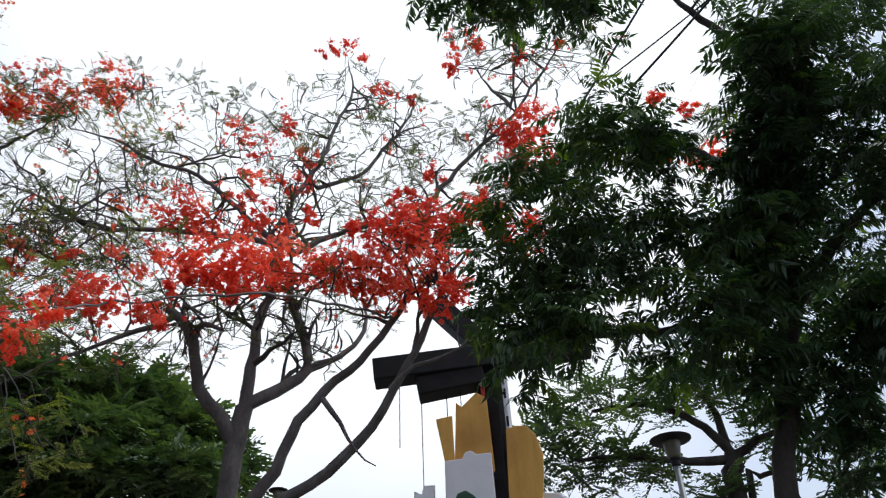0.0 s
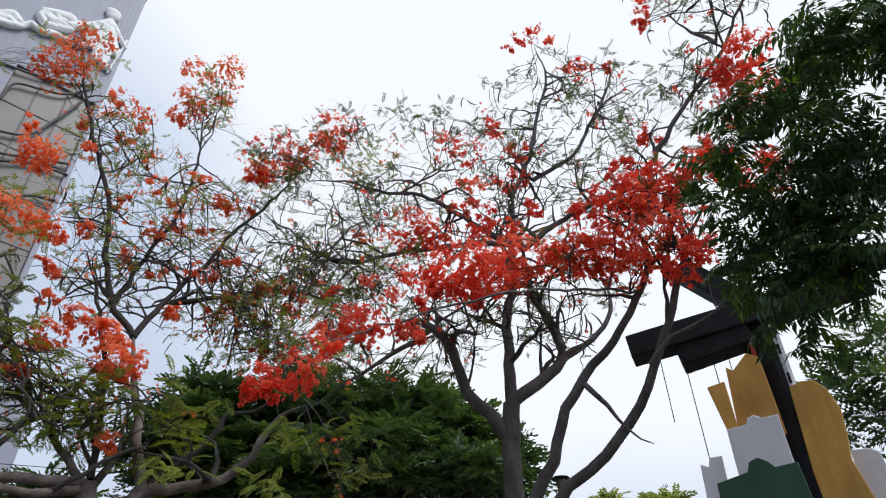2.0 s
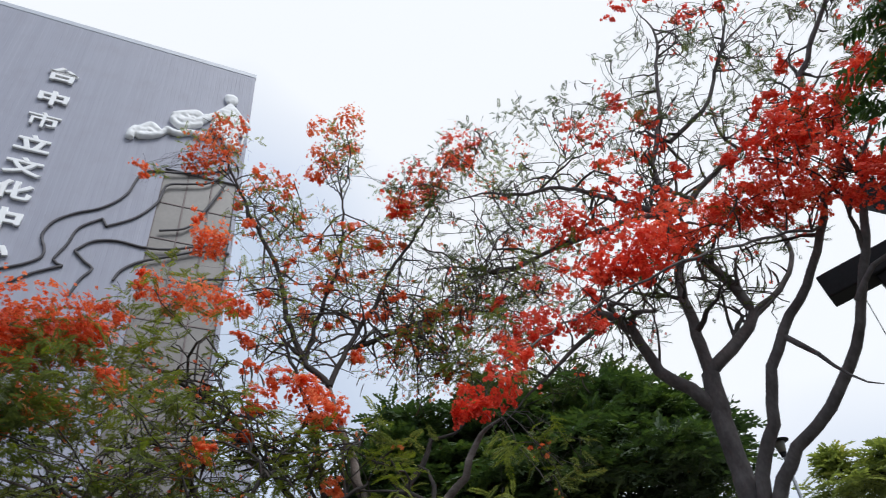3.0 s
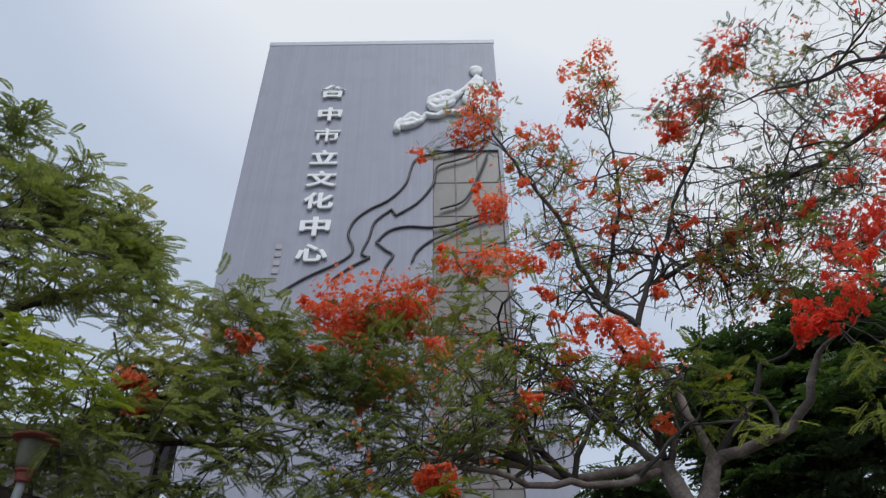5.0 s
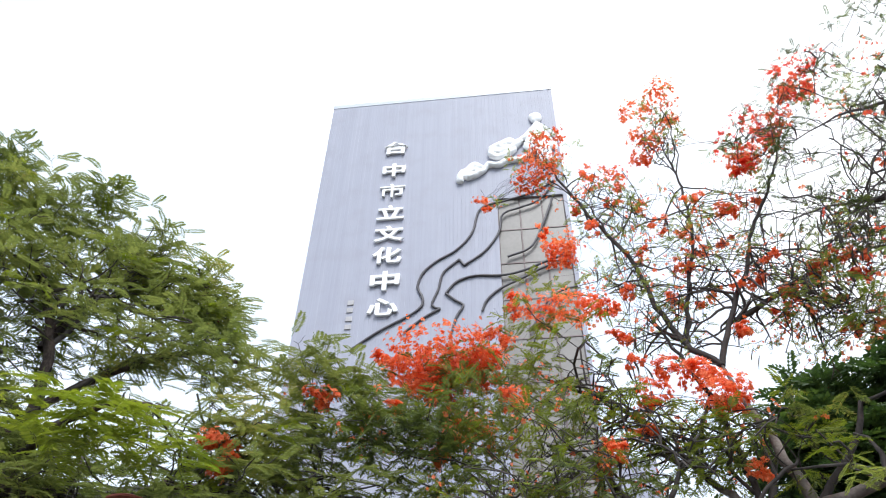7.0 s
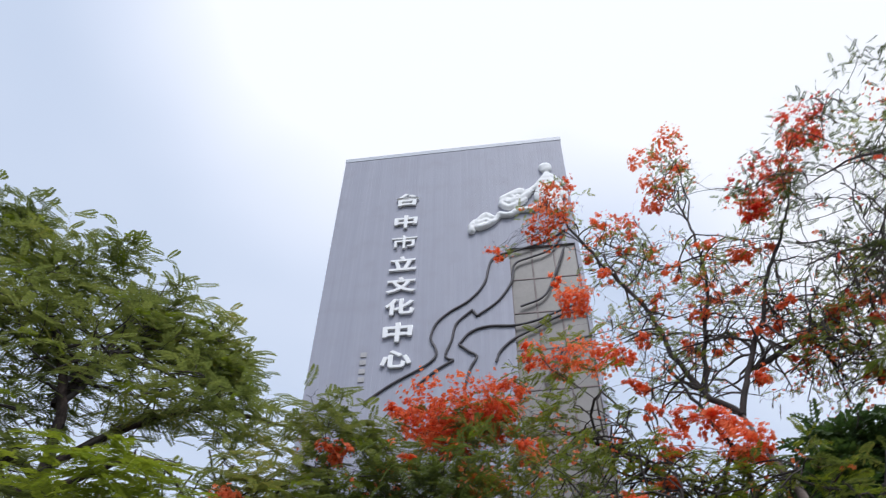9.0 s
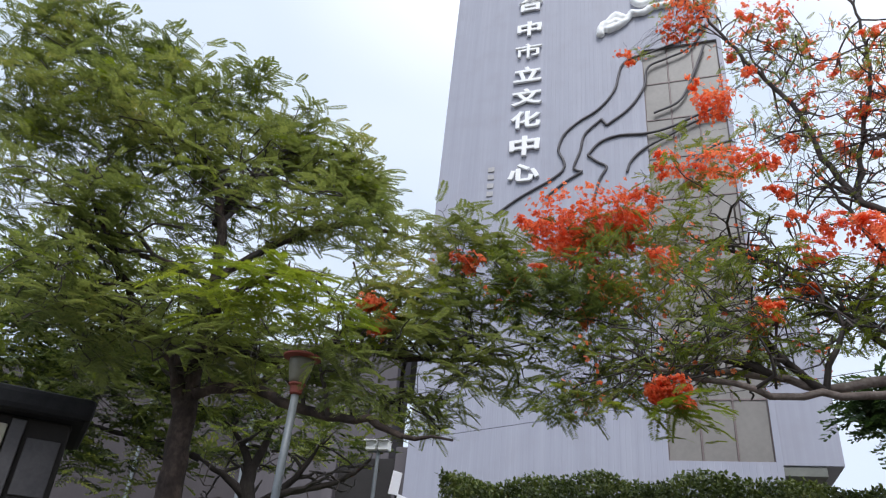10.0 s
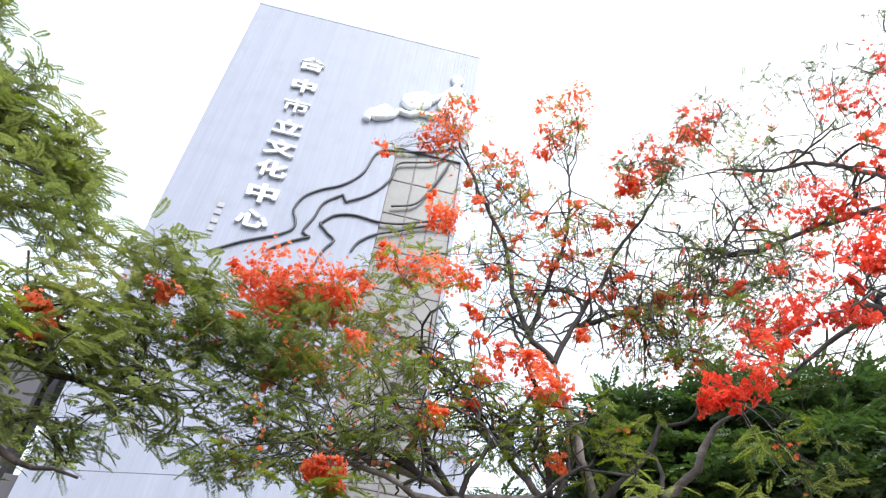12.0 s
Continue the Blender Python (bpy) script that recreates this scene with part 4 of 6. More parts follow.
# ---------------- gantry with painted boards ----------------
def build_gantry():
    g = thing("timber_gantry", "dark tall post with crossing arms and painted boards", "structure", (-0.067, -0.017, 0.151))
    k = 0.9

    def at(x, y, z):
        return (x * k, y * k, 1.5 + (z - 1.5) * k)

    part("post", beam(at(9.39, 3.42, -0.2), at(9.39, 3.42, 7.15), 0.2, 0.2, 0.015, (1, 0, 0)), BLACK_STEEL, g)
    part("trim_strip", beam(at(9.27, 3.55, 2.6), at(9.27, 3.55, 6.3), 0.05, 0.06, 0.008, (1, 0, 0)), RED_BRIGHT, g, "bright red painted strip")
    part("trim_strip", beam(at(9.42, 3.24, 2.6), at(9.42, 3.24, 6.55), 0.05, 0.13, 0.008, (1, 0, 0)), WHITE_BOARD, g, "white strip with dark patches")
    for z in (3.4, 3.9, 4.35, 4.75, 5.2, 5.6, 6.05):
        part("patch", beam(at(9.39, 3.23, z), at(9.39, 3.23, z + 0.16), 0.03, 0.09, 0.004, (1, 0, 0)), BLACK_STEEL, g)
    part("post", beam(at(9.45, 3.62, 0.0), at(9.45, 3.62, 6.5), 0.16, 0.16, 0.015, (1, 0, 0)), BLACK_STEEL, g)
    part("arm", beam(at(8.6, 5.1, 6.62), at(9.4, 3.4, 6.8), 0.34, 0.34, 0.02), BLACK_STEEL, g)
    part("arm", beam(at(8.93, 4.5, 6.33), at(9.35, 3.55, 6.5), 0.32, 0.3, 0.02), BLACK_STEEL, g)
    part("arm", beam(at(9.38, 3.45, 6.75), at(9.8, 1.9, 6.8), 0.3, 0.28, 0.02), BLACK_STEEL, g)
    part("brace", beam(at(9.08, 4.2, 7.9), at(9.42, 3.35, 6.8), 0.3, 0.3, 0.015), BLACK_STEEL, g)
    part("brace", beam(at(9.1, 4.15, 7.6), at(9.6, 2.9, 7.75), 0.12, 0.12, 0.015), BLACK_STEEL, g)

    def board(points, mat, depth, label):
        p = [Vector(at(*q)) for q in points]
        c = sum(p, Vector()) / len(p)
        side = Vector((-c.y, c.x, 0)).normalized() * -1.0
        outw = Vector((c.x, c.y, 0)).normalized()
        m = Matrix((side, outw, Vector((0, 0, 1)))).transposed().to_4x4()
        m.translation = Vector((c.x, c.y, 0)) - outw * depth
        inv = m.inverted()
        part("board", slab([((inv @ q).x, (inv @ q).z) for q in p], 0.05, m), mat, g, label)

    board([(9.05, 4.26, 5.69), (9.15, 4.04, 5.73), (9.15, 4.03, 4.9), (9.1, 4.16, 5.0)], OCHRE_BOARD, 0.30, "ochre cut-out board")
    board([(9.18, 3.97, 5.98), (9.22, 3.9, 5.9), (9.3, 3.68, 6.12), (9.35, 3.54, 6.02), (9.36, 3.51, 4.9), (9.15, 4.04, 4.9)], OCHRE_BOARD, 0.22, "ochre cut-out board")
    board([(9.1, 4.16, 5.03), (9.2, 3.93, 5.05), (9.215, 3.9, 5.13), (9.25, 3.82, 5.16), (9.28, 3.74, 5.1), (9.35, 3.55, 5.11), (9.36, 3.53, 3.2), (9.08, 4.18, 3.2)], WHITE_BOARD, 0.36, "white cut-out board with a round knob")
    board([(8.97, 4.42, 4.33), (9.13, 4.06, 4.41), (9.15, 4.02, 4.53), (9.2, 3.92, 4.57), (9.24, 3.82, 4.5), (9.26, 3.76, 4.42), (9.36, 3.51, 4.44), (9.4, 3.4, 2.6), (8.95, 4.45, 2.6)], GREEN_BOARD, 0.44, "dark green cut-out board with a round knob")
    board([(9.44, 3.3, 5.53), (9.5, 3.14, 5.57), (9.54, 3.01, 5.55), (9.57, 2.9, 5.4), (9.59, 2.83, 5.1), (9.58, 2.86, 4.8), (9.57, 2.92, 4.45), (9.6, 2.83, 3.9), (9.62, 2.75, 3.0), (9.43, 3.33, 3.0), (9.42, 3.36, 4.4)], OCHRE_BOARD, 0.16, "ochre guitar-shaped board")
    board([(9.57, 2.9, 4.62), (9.63, 2.7, 4.6), (9.65, 2.6, 4.52), (9.66, 2.5, 3.0), (9.56, 2.94, 3.0)], WHITE_BOARD, 0.0, "white cut-out board")
    board([(8.89, 4.57, 4.65), (8.93, 4.48, 4.6), (8.95, 4.45, 4.72), (9.02, 4.31, 4.72), (9.0, 4.36, 3.0), (8.86, 4.63, 3.0)], WHITE_BOARD, 0.3, "white cut-out board")
    for p, mat in (((9.16, 3.86, 5.12), WHITE_BOARD), ((9.0, 3.9, 4.5), GREEN_BOARD)):
        part("knob", lathe([(0.02, -0.02), (0.07, 0.0), (0.085, 0.03), (0.07, 0.07), (0.02, 0.09)], 14, at(*p)), mat, g, smooth=True)
    for a, b in (((9.2, 3.9, 6.35), (9.2, 3.9, 5.0)), ((9.12, 4.1, 6.3), (9.12, 4.1, 5.6)), ((8.8, 4.75, 6.4), (8.8, 4.75, 5.4)), ((8.95, 4.45, 6.3), (8.95, 4.45, 4.7))):
        part("hanging_wire", tube(np.array([at(*a), at(*b)]), [0.006, 0.006], 5), BLACK_STEEL, g)


build_gantry()


def cable(a, b, sag, r=0.012):
    a, b = np.array(a, float), np.array(b, float)
    s = np.linspace(0, 1, 24)[:, None]
    p = a + (b - a) * s - np.array((0, 0, 4 * sag)) * s * (1 - s)
    tagged(part("cable", tube(p, [r] * 24, 5), BLACK_STEEL, smooth=True), "thin black overhead cable", "cable", "overhead cables")


# stay cables that rise through the dark crown, and a wire from the floodlight pole to the pale flame tree
cable((5.51, -1.31, 10.19), (5.49, 0.76, 7.4), 0.02, 0.014)
cable((5.36, -1.82, 8.97), (5.54, 0.22, 7.47), 0.02, 0.014)
cable((5.52, -1.59, 8.8), (5.63, 0.34, 7.95), 0.02, 0.009)
cable((-5.34, 11.85, 4.42), (2.42, 8.08, 4.35), 0.02, 0.004)

# ---------------- trees ----------------
flame_a = Tree("flame_tree", "flame tree in scarlet bloom with bare twigs and dry pods", "tree", BARK_MID, 101, "flame trees")
flame_a.limb(0.13, 0.105, (5.97, 5.32, 0.9), (5.97, 5.32, 4.07), (5.99, 5.3, 4.72), (6.01, 5.28, 5.11))
flame_a.limb(0.085, 0.05, (5.98, 5.31, 4.66), (5.77, 5.43, 4.95), (5.52, 5.57, 5.24), (5.38, 5.59, 5.62), (5.24, 5.61, 5.86), (4.98, 5.74, 6.08))
flame_a.limb(0.05, 0.02, (5.25, 5.5, 5.76), (5.09, 5.23, 5.74), (5.03, 4.86, 5.53))
flame_a.limb(0.075, 0.04, (6.01, 5.28, 5.11), (6.12, 5.34, 5.73), (6.21, 5.42, 6.46), (6.35, 5.43, 6.95), (6.51, 5.43, 7.89), (6.66, 5.44, 9.13))
flame_a.limb(0.08, 0.04, (6.01, 5.28, 5.13), (6.35, 4.99, 5.46), (6.58, 4.82, 5.77), (6.55, 5, 6.46), (6.5, 5.19, 7), (6.55, 5.26, 7.85))
flame_a.limb(0.045, 0.02, (6.69, 4.91, 5.85), (7.14, 4.61, 6.24), (7.43, 4.52, 6.81), (7.55, 4.71, 7.64))
flame_a.limb(0.075, 0.028, (5.98, 5.16, 3.59), (6, 5.01, 4), (6.08, 4.76, 4.26), (6.07, 4.64, 4.66), (6.2, 4.3, 5.15), (6.34, 3.93, 5.51), (6.46, 3.57, 5.98), (6.5, 3.3, 6.51), (6.33, 3.43, 7.18))
flame_a.limb(0.075, 0.028, (6, 5.13, 3.45), (6.12, 4.82, 3.87), (6.27, 4.44, 4.14), (6.37, 4.08, 4.38), (6.42, 3.79, 4.69), (6.44, 3.53, 5.07), (6.46, 3.25, 5.48), (6.43, 3.06, 5.82), (6.43, 2.8, 6.3), (6.44, 2.47, 6.69))
flame_a.limb(0.035, 0.012, (6.18, 4.34, 5.11), (6.22, 4.07, 4.72), (6.22, 3.85, 4.34), (6.23, 3.61, 4.14))
flame_a.limb(0.03, 0.012, (6.21, 3.44, 4.96), (6.32, 3.18, 5.21), (6.44, 2.87, 5.32), (6.55, 2.55, 5.57), (6.57, 2.41, 5.96))
flame_a.limb(0.017, 0.006, (6.32, 3.45, 5.97), (5.3, 3.62, 5.62), (4.1, 3.51, 4.98), (3.44, 3.97, 4.71), (2.71, 3.91, 4.2), (2.05, 3.65, 3.7))
flame_a.limb(0.05, 0.02, (6.45, 5.22, 7.66), (6.96, 4.75, 8.24), (7.52, 4.07, 8.64), (7.88, 3.63, 8.9), (8.22, 3.14, 9.44))
flame_a.limb(0.05, 0.02, (6.55, 5.26, 7.85), (6.1, 5.95, 8.03), (5.49, 6.67, 8), (4.87, 7.28, 7.87), (4.15, 7.85, 8.15), (3.84, 8.14, 8.24))
flame_a.limb(0.05, 0.018, (6.53, 5.45, 7.9), (5.98, 6.18, 8.81), (5.7, 6.58, 9.24), (5.3, 7.03, 9.36), (4.78, 7.51, 9.64), (4.29, 7.91, 9.65))
flame_a.limb(0.045, 0.016, (6.71, 5.53, 9.09), (7, 5.29, 9.97), (7.21, 5.14, 11.07), (7.43, 4.95, 12.21), (7.42, 5.1, 13.24))
flame_a.limb(0.04, 0.016, (6.95, 5.23, 9.39), (7.43, 4.66, 9.9), (7.75, 4.27, 10.83), (8.02, 3.92, 11.82), (7.89, 4.33, 12.25))
flame_a.limb(0.04, 0.016, (6.57, 3.4, 7.14), (6.81, 2.94, 8.24), (7.03, 2.44, 8.98), (7.22, 1.89, 9.61), (7.38, 1.24, 10.62), (7.45, 0.88, 11.21))
flame_a.limb(0.035, 0.012, (7.26, 1.87, 9.9), (7.13, 2.15, 10.47), (7.02, 2.35, 11.05))
flame_a.limb(0.04, 0.012, (5.4, 5.91, 6.28), (5.13, 6.31, 6.02), (4.65, 6.83, 5.57), (4.25, 7.25, 5.16))
CROWN_A_a = [
    (3.85, 8.13, 9.72, 0.89, 0.49, 9),
    (4.69, 7.68, 8.71, 1.21, 0.93, 16),
    (5.61, 7.04, 10.15, 1.41, 0.81, 16),
    (6.64, 6.07, 10.88, 1.16, 0.84, 14),
    (7.49, 4.99, 12.38, 0.91, 0.8, 9),
    (7.75, 4.16, 10.63, 1.13, 0.82, 14),
    (6.01, 6.16, 8.48, 1.25, 0.54, 12),
    (4.9, 6.32, 6.9, 1.09, 0.47, 12),
    (4.26, 7.7, 7.47, 0.69, 0.69, 10),
    (6.79, 5.11, 9.21, 1.02, 0.74, 14),
    (7.12, 3.65, 8.57, 0.95, 0.6, 12),
    (5.94, 5.06, 6.54, 1.05, 0.45, 14),
    (5.02, 5.71, 5.78, 0.78, 0.35, 9),
    (4.13, 6.14, 5.33, 0.81, 0.34, 9),
    (6.99, 2.42, 11.22, 0.49, 0.49, 5),
    (7.21, 1.66, 10.69, 0.67, 0.48, 7),
]
CROWN_A_b = [
    (7.24, 2.31, 9.35, 0.71, 0.53, 10),
    (6.28, 3.91, 6.6, 0.8, 0.51, 10),
    (4.64, 7.71, 10.8, 0.63, 0.42, 5),
    (6.34, 2.96, 6.73, 0.56, 0.56, 10),
    (6.47, 4.7, 6.11, 0.75, 0.37, 7),
    (6.88, 2.13, 7.92, 0.47, 0.47, 8),
    (7.58, 0.53, 10.7, 0.67, 0.58, 5),
    (7.97, -0.69, 8.58, 0.78, 0.43, 6),
]

BLOOM_A_a = [
    (4.47, 6.45, 6.15, 0.4, 0.16, 13),
    (4.47, 7.01, 6.2, 0.2, 0.15, 8),
    (4.71, 6.24, 6.84, 0.32, 0.2, 5),
    (4.63, 5.54, 5.69, 0.19, 0.15, 9),
    (4.58, 5.29, 5.96, 0.11, 0.1, 4),
    (4.34, 4.33, 5.78, 0.43, 0.2, 42),
    (5.83, 5.2, 7.76, 0.35, 0.17, 16),
    (5.75, 4.75, 6.86, 0.42, 0.27, 40),
    (5.88, 4.06, 6.69, 0.41, 0.25, 36),
    (5.96, 3.87, 7.22, 0.15, 0.07, 4),
    (5.98, 3.23, 6.95, 0.39, 0.25, 34),
    (6.18, 2.88, 7.06, 0.34, 0.26, 34),
    (6.39, 2.45, 7.21, 0.29, 0.2, 18),
    (6.16, 3.02, 6.48, 0.58, 0.25, 30),
    (6.11, 3.38, 6.15, 0.34, 0.19, 16),
    (6.33, 2.79, 5.93, 0.28, 0.2, 14),
]
BLOOM_A_b = [
    (6.4, 2.6, 6.19, 0.2, 0.09, 6),
    (5.94, 3.6, 6.38, 0.27, 0.17, 14),
    (5.25, 6.35, 8.04, 0.48, 0.17, 12),
    (5.43, 5.97, 7.95, 0.38, 0.14, 14),
    (5.83, 5.71, 8.5, 0.21, 0.08, 4),
    (6.1, 6.08, 10.22, 0.47, 0.12, 11),
    (6.71, 5.67, 10.88, 0.3, 0.09, 5),
    (6.67, 5.26, 9.92, 0.19, 0.17, 6),
    (6.19, 5.73, 9.27, 0.31, 0.1, 7),
    (6.56, 5.35, 9.3, 0.27, 0.15, 8),
    (6.04, 4.51, 7.83, 0.16, 0.12, 4),
    (7.1, 3.25, 8.9, 0.22, 0.09, 4),
    (6.45, 3.32, 7.95, 0.16, 0.08, 3),
    (3.79, 8.17, 10.09, 0.56, 0.17, 15),
    (4.55, 7.72, 10.86, 0.42, 0.19, 11),
    (3.67, 8.4, 9.64, 0.21, 0.12, 5),
]
BLOOM_A_c = [
    (7.06, 5.29, 13.32, 0.2, 0.09, 4),
    (7.33, 4.9, 13.31, 0.25, 0.15, 6),
    (7.72, 4.4, 12.12, 0.27, 0.15, 7),
    (7.88, 3.95, 11.92, 0.13, 0.09, 2),
    (6.91, 2.41, 11.49, 0.34, 0.17, 8),
    (6.92, 2.69, 10.98, 0.13, 0.1, 4),
    (7.17, 1.66, 10.86, 0.19, 0.08, 4),
    (7.24, 0.94, 10.93, 0.13, 0.08, 3),
    (6.86, 1.81, 8.87, 0.26, 0.23, 14),
    (7.06, 1.44, 9.12, 0.33, 0.2, 18),
    (6.97, 1.68, 8.53, 0.36, 0.21, 18),
    (7.17, 1.31, 8.34, 0.12, 0.09, 4),
    (6.67, 1.82, 6.83, 0.35, 0.17, 20),
    (7.77, -0.7, 8.12, 0.27, 0.11, 9),
    (7.8, -0.43, 8.06, 0.12, 0.11, 4),
    (7.5, -0.21, 9.22, 0.18, 0.07, 4),
]
BLOOM_A_d = [
    (7.65, -0.58, 8.89, 0.16, 0.06, 3),
    (7.95, -1.35, 8.75, 0.08, 0.06, 2),
    (6.58, 2.21, 7.51, 0.18, 0.13, 7),
    (4.25, 7.65, 6.93, 0.18, 0.11, 4),
    (4.45, 7.18, 7.16, 0.18, 0.09, 3),
    (6.29, 3.4, 7.75, 0.11, 0.08, 2),
    (5.1, 4.81, 6.04, 0.19, 0.12, 7),
    (4.17, 4.55, 5.6, 0.11, 0.08, 6),
]

NEAR_BLOOM_a = [
    (2.14, 3.83, 3.7, 0.25, 0.12, 16),
    (1.92, 3.78, 3.46, 0.1, 0.07, 9),
    (2.34, 3.85, 3.91, 0.16, 0.07, 7),
    (3.12, 4.09, 4.57, 0.28, 0.13, 12),
    (3.28, 3.97, 4.88, 0.17, 0.13, 6),
    (2.83, 4.03, 4.37, 0.12, 0.09, 5),
    (3.47, 3.99, 4.56, 0.12, 0.09, 4),
    (2.02, 3.77, 3.44, 0.07, 0.06, 3),
    (2.47, 3.83, 3.99, 0.09, 0.03, 2),
]

NEAR_LEAF_a = [
    (1.44, 3.99, 2.89, 0.17, 0.06, 4),
    (2.04, 3.62, 2.76, 0.13, 0.13, 5),
    (2.02, 3.63, 3.1, 0.14, 0.09, 4),
    (2.32, 3.58, 3.67, 0.11, 0.09, 2),
]

flame_a.bloom(BLOOM_A_a + BLOOM_A_b + BLOOM_A_c + BLOOM_A_d, PETAL, 0.06, 0.16, 14)
flame_a.bloom(NEAR_BLOOM_a, PETAL, 0.044, 0.22, 8)
flame_a.grow(CROWN_A_a + CROWN_A_b, 0.7, 0.35, thin=2.0, away=0.9)
tips, ways = flame_a.grow(CROWN_A_a + CROWN_A_b, 3.2, 0.42, fork=2, thin=1.25, away=0.7)
# darker hedge green stands for leaves seen against the light
flame_a.leaves(tips[::4], ways[::4], FRONDS, 4.5, 0.19, LEAF_HEDGE)
flame_a.pods(tips[1::2], 190)
flame_a.stray(np.repeat(tips[1::16], 4, 0), PETAL, 0.06)
tips, ways = flame_a.grow(NEAR_LEAF_a, thin=0.7)
flame_a.leaves(tips, ways, FRONDS_FLAT, 4, 0.16, LEAF_FLAME, level=-0.1, spread=0.05)
flame_a.finish()
flame_a.root.location = (-0.09, 0.006, 0.095)

flame_b = Tree("flame_tree", "pale-barked flame tree with orange-red flowers beside the tower", "tree", BARK_GREY, 102, "flame trees")
# twigs and thinner limbs are coloured darker than the pale trunk
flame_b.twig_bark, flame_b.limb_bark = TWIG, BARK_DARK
flame_b.limb(0.155, 0.135, (2.48, 8.16, 1.2), (2.48, 8.16, 3.01), (2.46, 8.17, 3.33), (2.44, 8.18, 3.52), (2.42, 8.18, 3.71))
flame_b.limb(0.118, 0.105, (2.42, 8.19, 3.51), (2.35, 8.17, 3.73), (2.25, 8.17, 3.98), (2.17, 8.16, 4.21))
flame_b.limb(0.105, 0.088, (2.45, 8.17, 3.48), (2.56, 8.14, 3.75), (2.64, 8.1, 3.98), (2.73, 8.07, 4.18), (2.79, 8.05, 4.24))
flame_b.limb(0.062, 0.02, (2.16, 8.17, 4.19), (1.71, 8.12, 4.13), (1.11, 8.09, 4.05), (0.56, 8, 4.15), (0.08, 7.88, 4.19), (-0.33, 7.72, 4.22), (-0.88, 7.54, 4.49))
flame_b.limb(0.052, 0.018, (2.16, 8.17, 4.14), (1.62, 8.04, 3.95), (1.01, 7.9, 3.91), (0.53, 7.7, 3.86), (0, 7.48, 3.95), (-0.57, 7.22, 4.01), (-1.23, 6.9, 4.11))
flame_b.limb(0.052, 0.02, (2.13, 8.18, 4.2), (1.83, 8.31, 4.56), (1.58, 8.43, 4.87), (1.17, 8.57, 5.1), (1.04, 8.64, 4.96))
flame_b.limb(0.045, 0.016, (2.19, 8.16, 4.24), (2.16, 8.25, 4.73), (2.1, 8.35, 5.38), (1.96, 8.48, 5.99), (1.73, 8.62, 6.75), (1.47, 8.76, 7.38))
flame_b.limb(0.065, 0.045, (2.74, 8.07, 4.18), (2.59, 8.18, 4.76), (2.5, 8.26, 5.23), (2.37, 8.36, 5.74), (2.29, 8.44, 6.19))
flame_b.limb(0.046, 0.016, (2.29, 8.44, 6.19), (1.93, 8.63, 6.7), (1.72, 8.77, 7.43), (1.57, 8.89, 8.33), (1.13, 9.06, 9.43), (0.61, 9.22, 10.78), (0.38, 9.33, 11.56))
flame_b.limb(0.042, 0.016, (2.29, 8.44, 6.19), (2.6, 8.46, 6.97), (3.03, 8.43, 7.78), (3.29, 8.45, 8.45), (3.78, 8.34, 9.31), (4.19, 8.26, 10.24))
flame_b.limb(0.035, 0.014, (2.03, 8.73, 6.76), (2.22, 8.77, 7.6), (2.51, 8.79, 8.6), (2.61, 8.86, 9.84), (2.54, 8.99, 11.12))
flame_b.limb(0.066, 0.028, (2.8, 8.04, 4.24), (3.16, 7.76, 4.28), (3.43, 7.5, 4.36), (3.59, 7.28, 4.57), (3.69, 7.09, 4.91), (3.77, 6.91, 5.04), (3.89, 6.69, 5.09))
flame_b.limb(0.048, 0.022, (2.78, 8.05, 4.25), (3.07, 7.95, 4.6), (3.32, 7.86, 4.88), (3.47, 7.81, 5.25), (3.75, 7.68, 5.31), (3.9, 7.62, 5.6))
flame_b.limb(0.05, 0.02, (1.09, 8.02, 3.99), (0.75, 8.03, 4.33), (0.45, 8.01, 4.79), (0.16, 7.99, 4.96), (-0.11, 7.95, 4.87))
flame_b.limb(0.04, 0.015, (0.58, 7.7, 4.06), (0.18, 7.66, 4.26), (-0.07, 7.6, 4.21), (-0.31, 7.53, 4.02), (-0.5, 7.45, 3.97))
flame_b.limb(0.045, 0.018, (1.53, 8.54, 4.91), (1.1, 8.71, 5.65), (0.79, 8.83, 6.01), (0.31, 8.95, 6.28), (-0.21, 9.05, 6.74))
flame_b.limb(0.04, 0.016, (2.66, 8.53, 6.92), (3.29, 8.38, 7.2), (3.95, 8.17, 7.53), (4.59, 7.9, 7.54), (5.06, 7.71, 7.38))
CROWN_B_a = [
    (0.35, 9.33, 11.17, 0.59, 0.65, 8),
    (-0.56, 9.15, 10.03, 0.18, 0.14, 2),
    (1.41, 9.18, 9.8, 0.8, 0.7, 12),
    (2.55, 8.99, 11.43, 0.55, 0.77, 9),
    (2.22, 8.99, 8.99, 0.86, 0.77, 14),
    (3.26, 8.61, 9.01, 0.58, 0.58, 8),
    (1.23, 9.01, 8.14, 0.63, 0.45, 8),
    (3.96, 8.5, 10.28, 0.62, 0.52, 7),
    (2.54, 8.67, 7.62, 1.06, 0.53, 14),
    (4.01, 8.25, 8.05, 0.82, 0.73, 12),
    (4.93, 8.16, 11.12, 0.66, 0.55, 6),
    (4.09, 7.75, 6.69, 1.16, 0.58, 16),
    (3.22, 8.19, 6.63, 0.74, 0.49, 10),
    (1.7, 8.71, 6.92, 0.67, 0.58, 10),
    (5.59, 7.3, 9.85, 0.91, 0.81, 9),
    (5.42, 7.04, 7.83, 0.8, 0.8, 9),
]
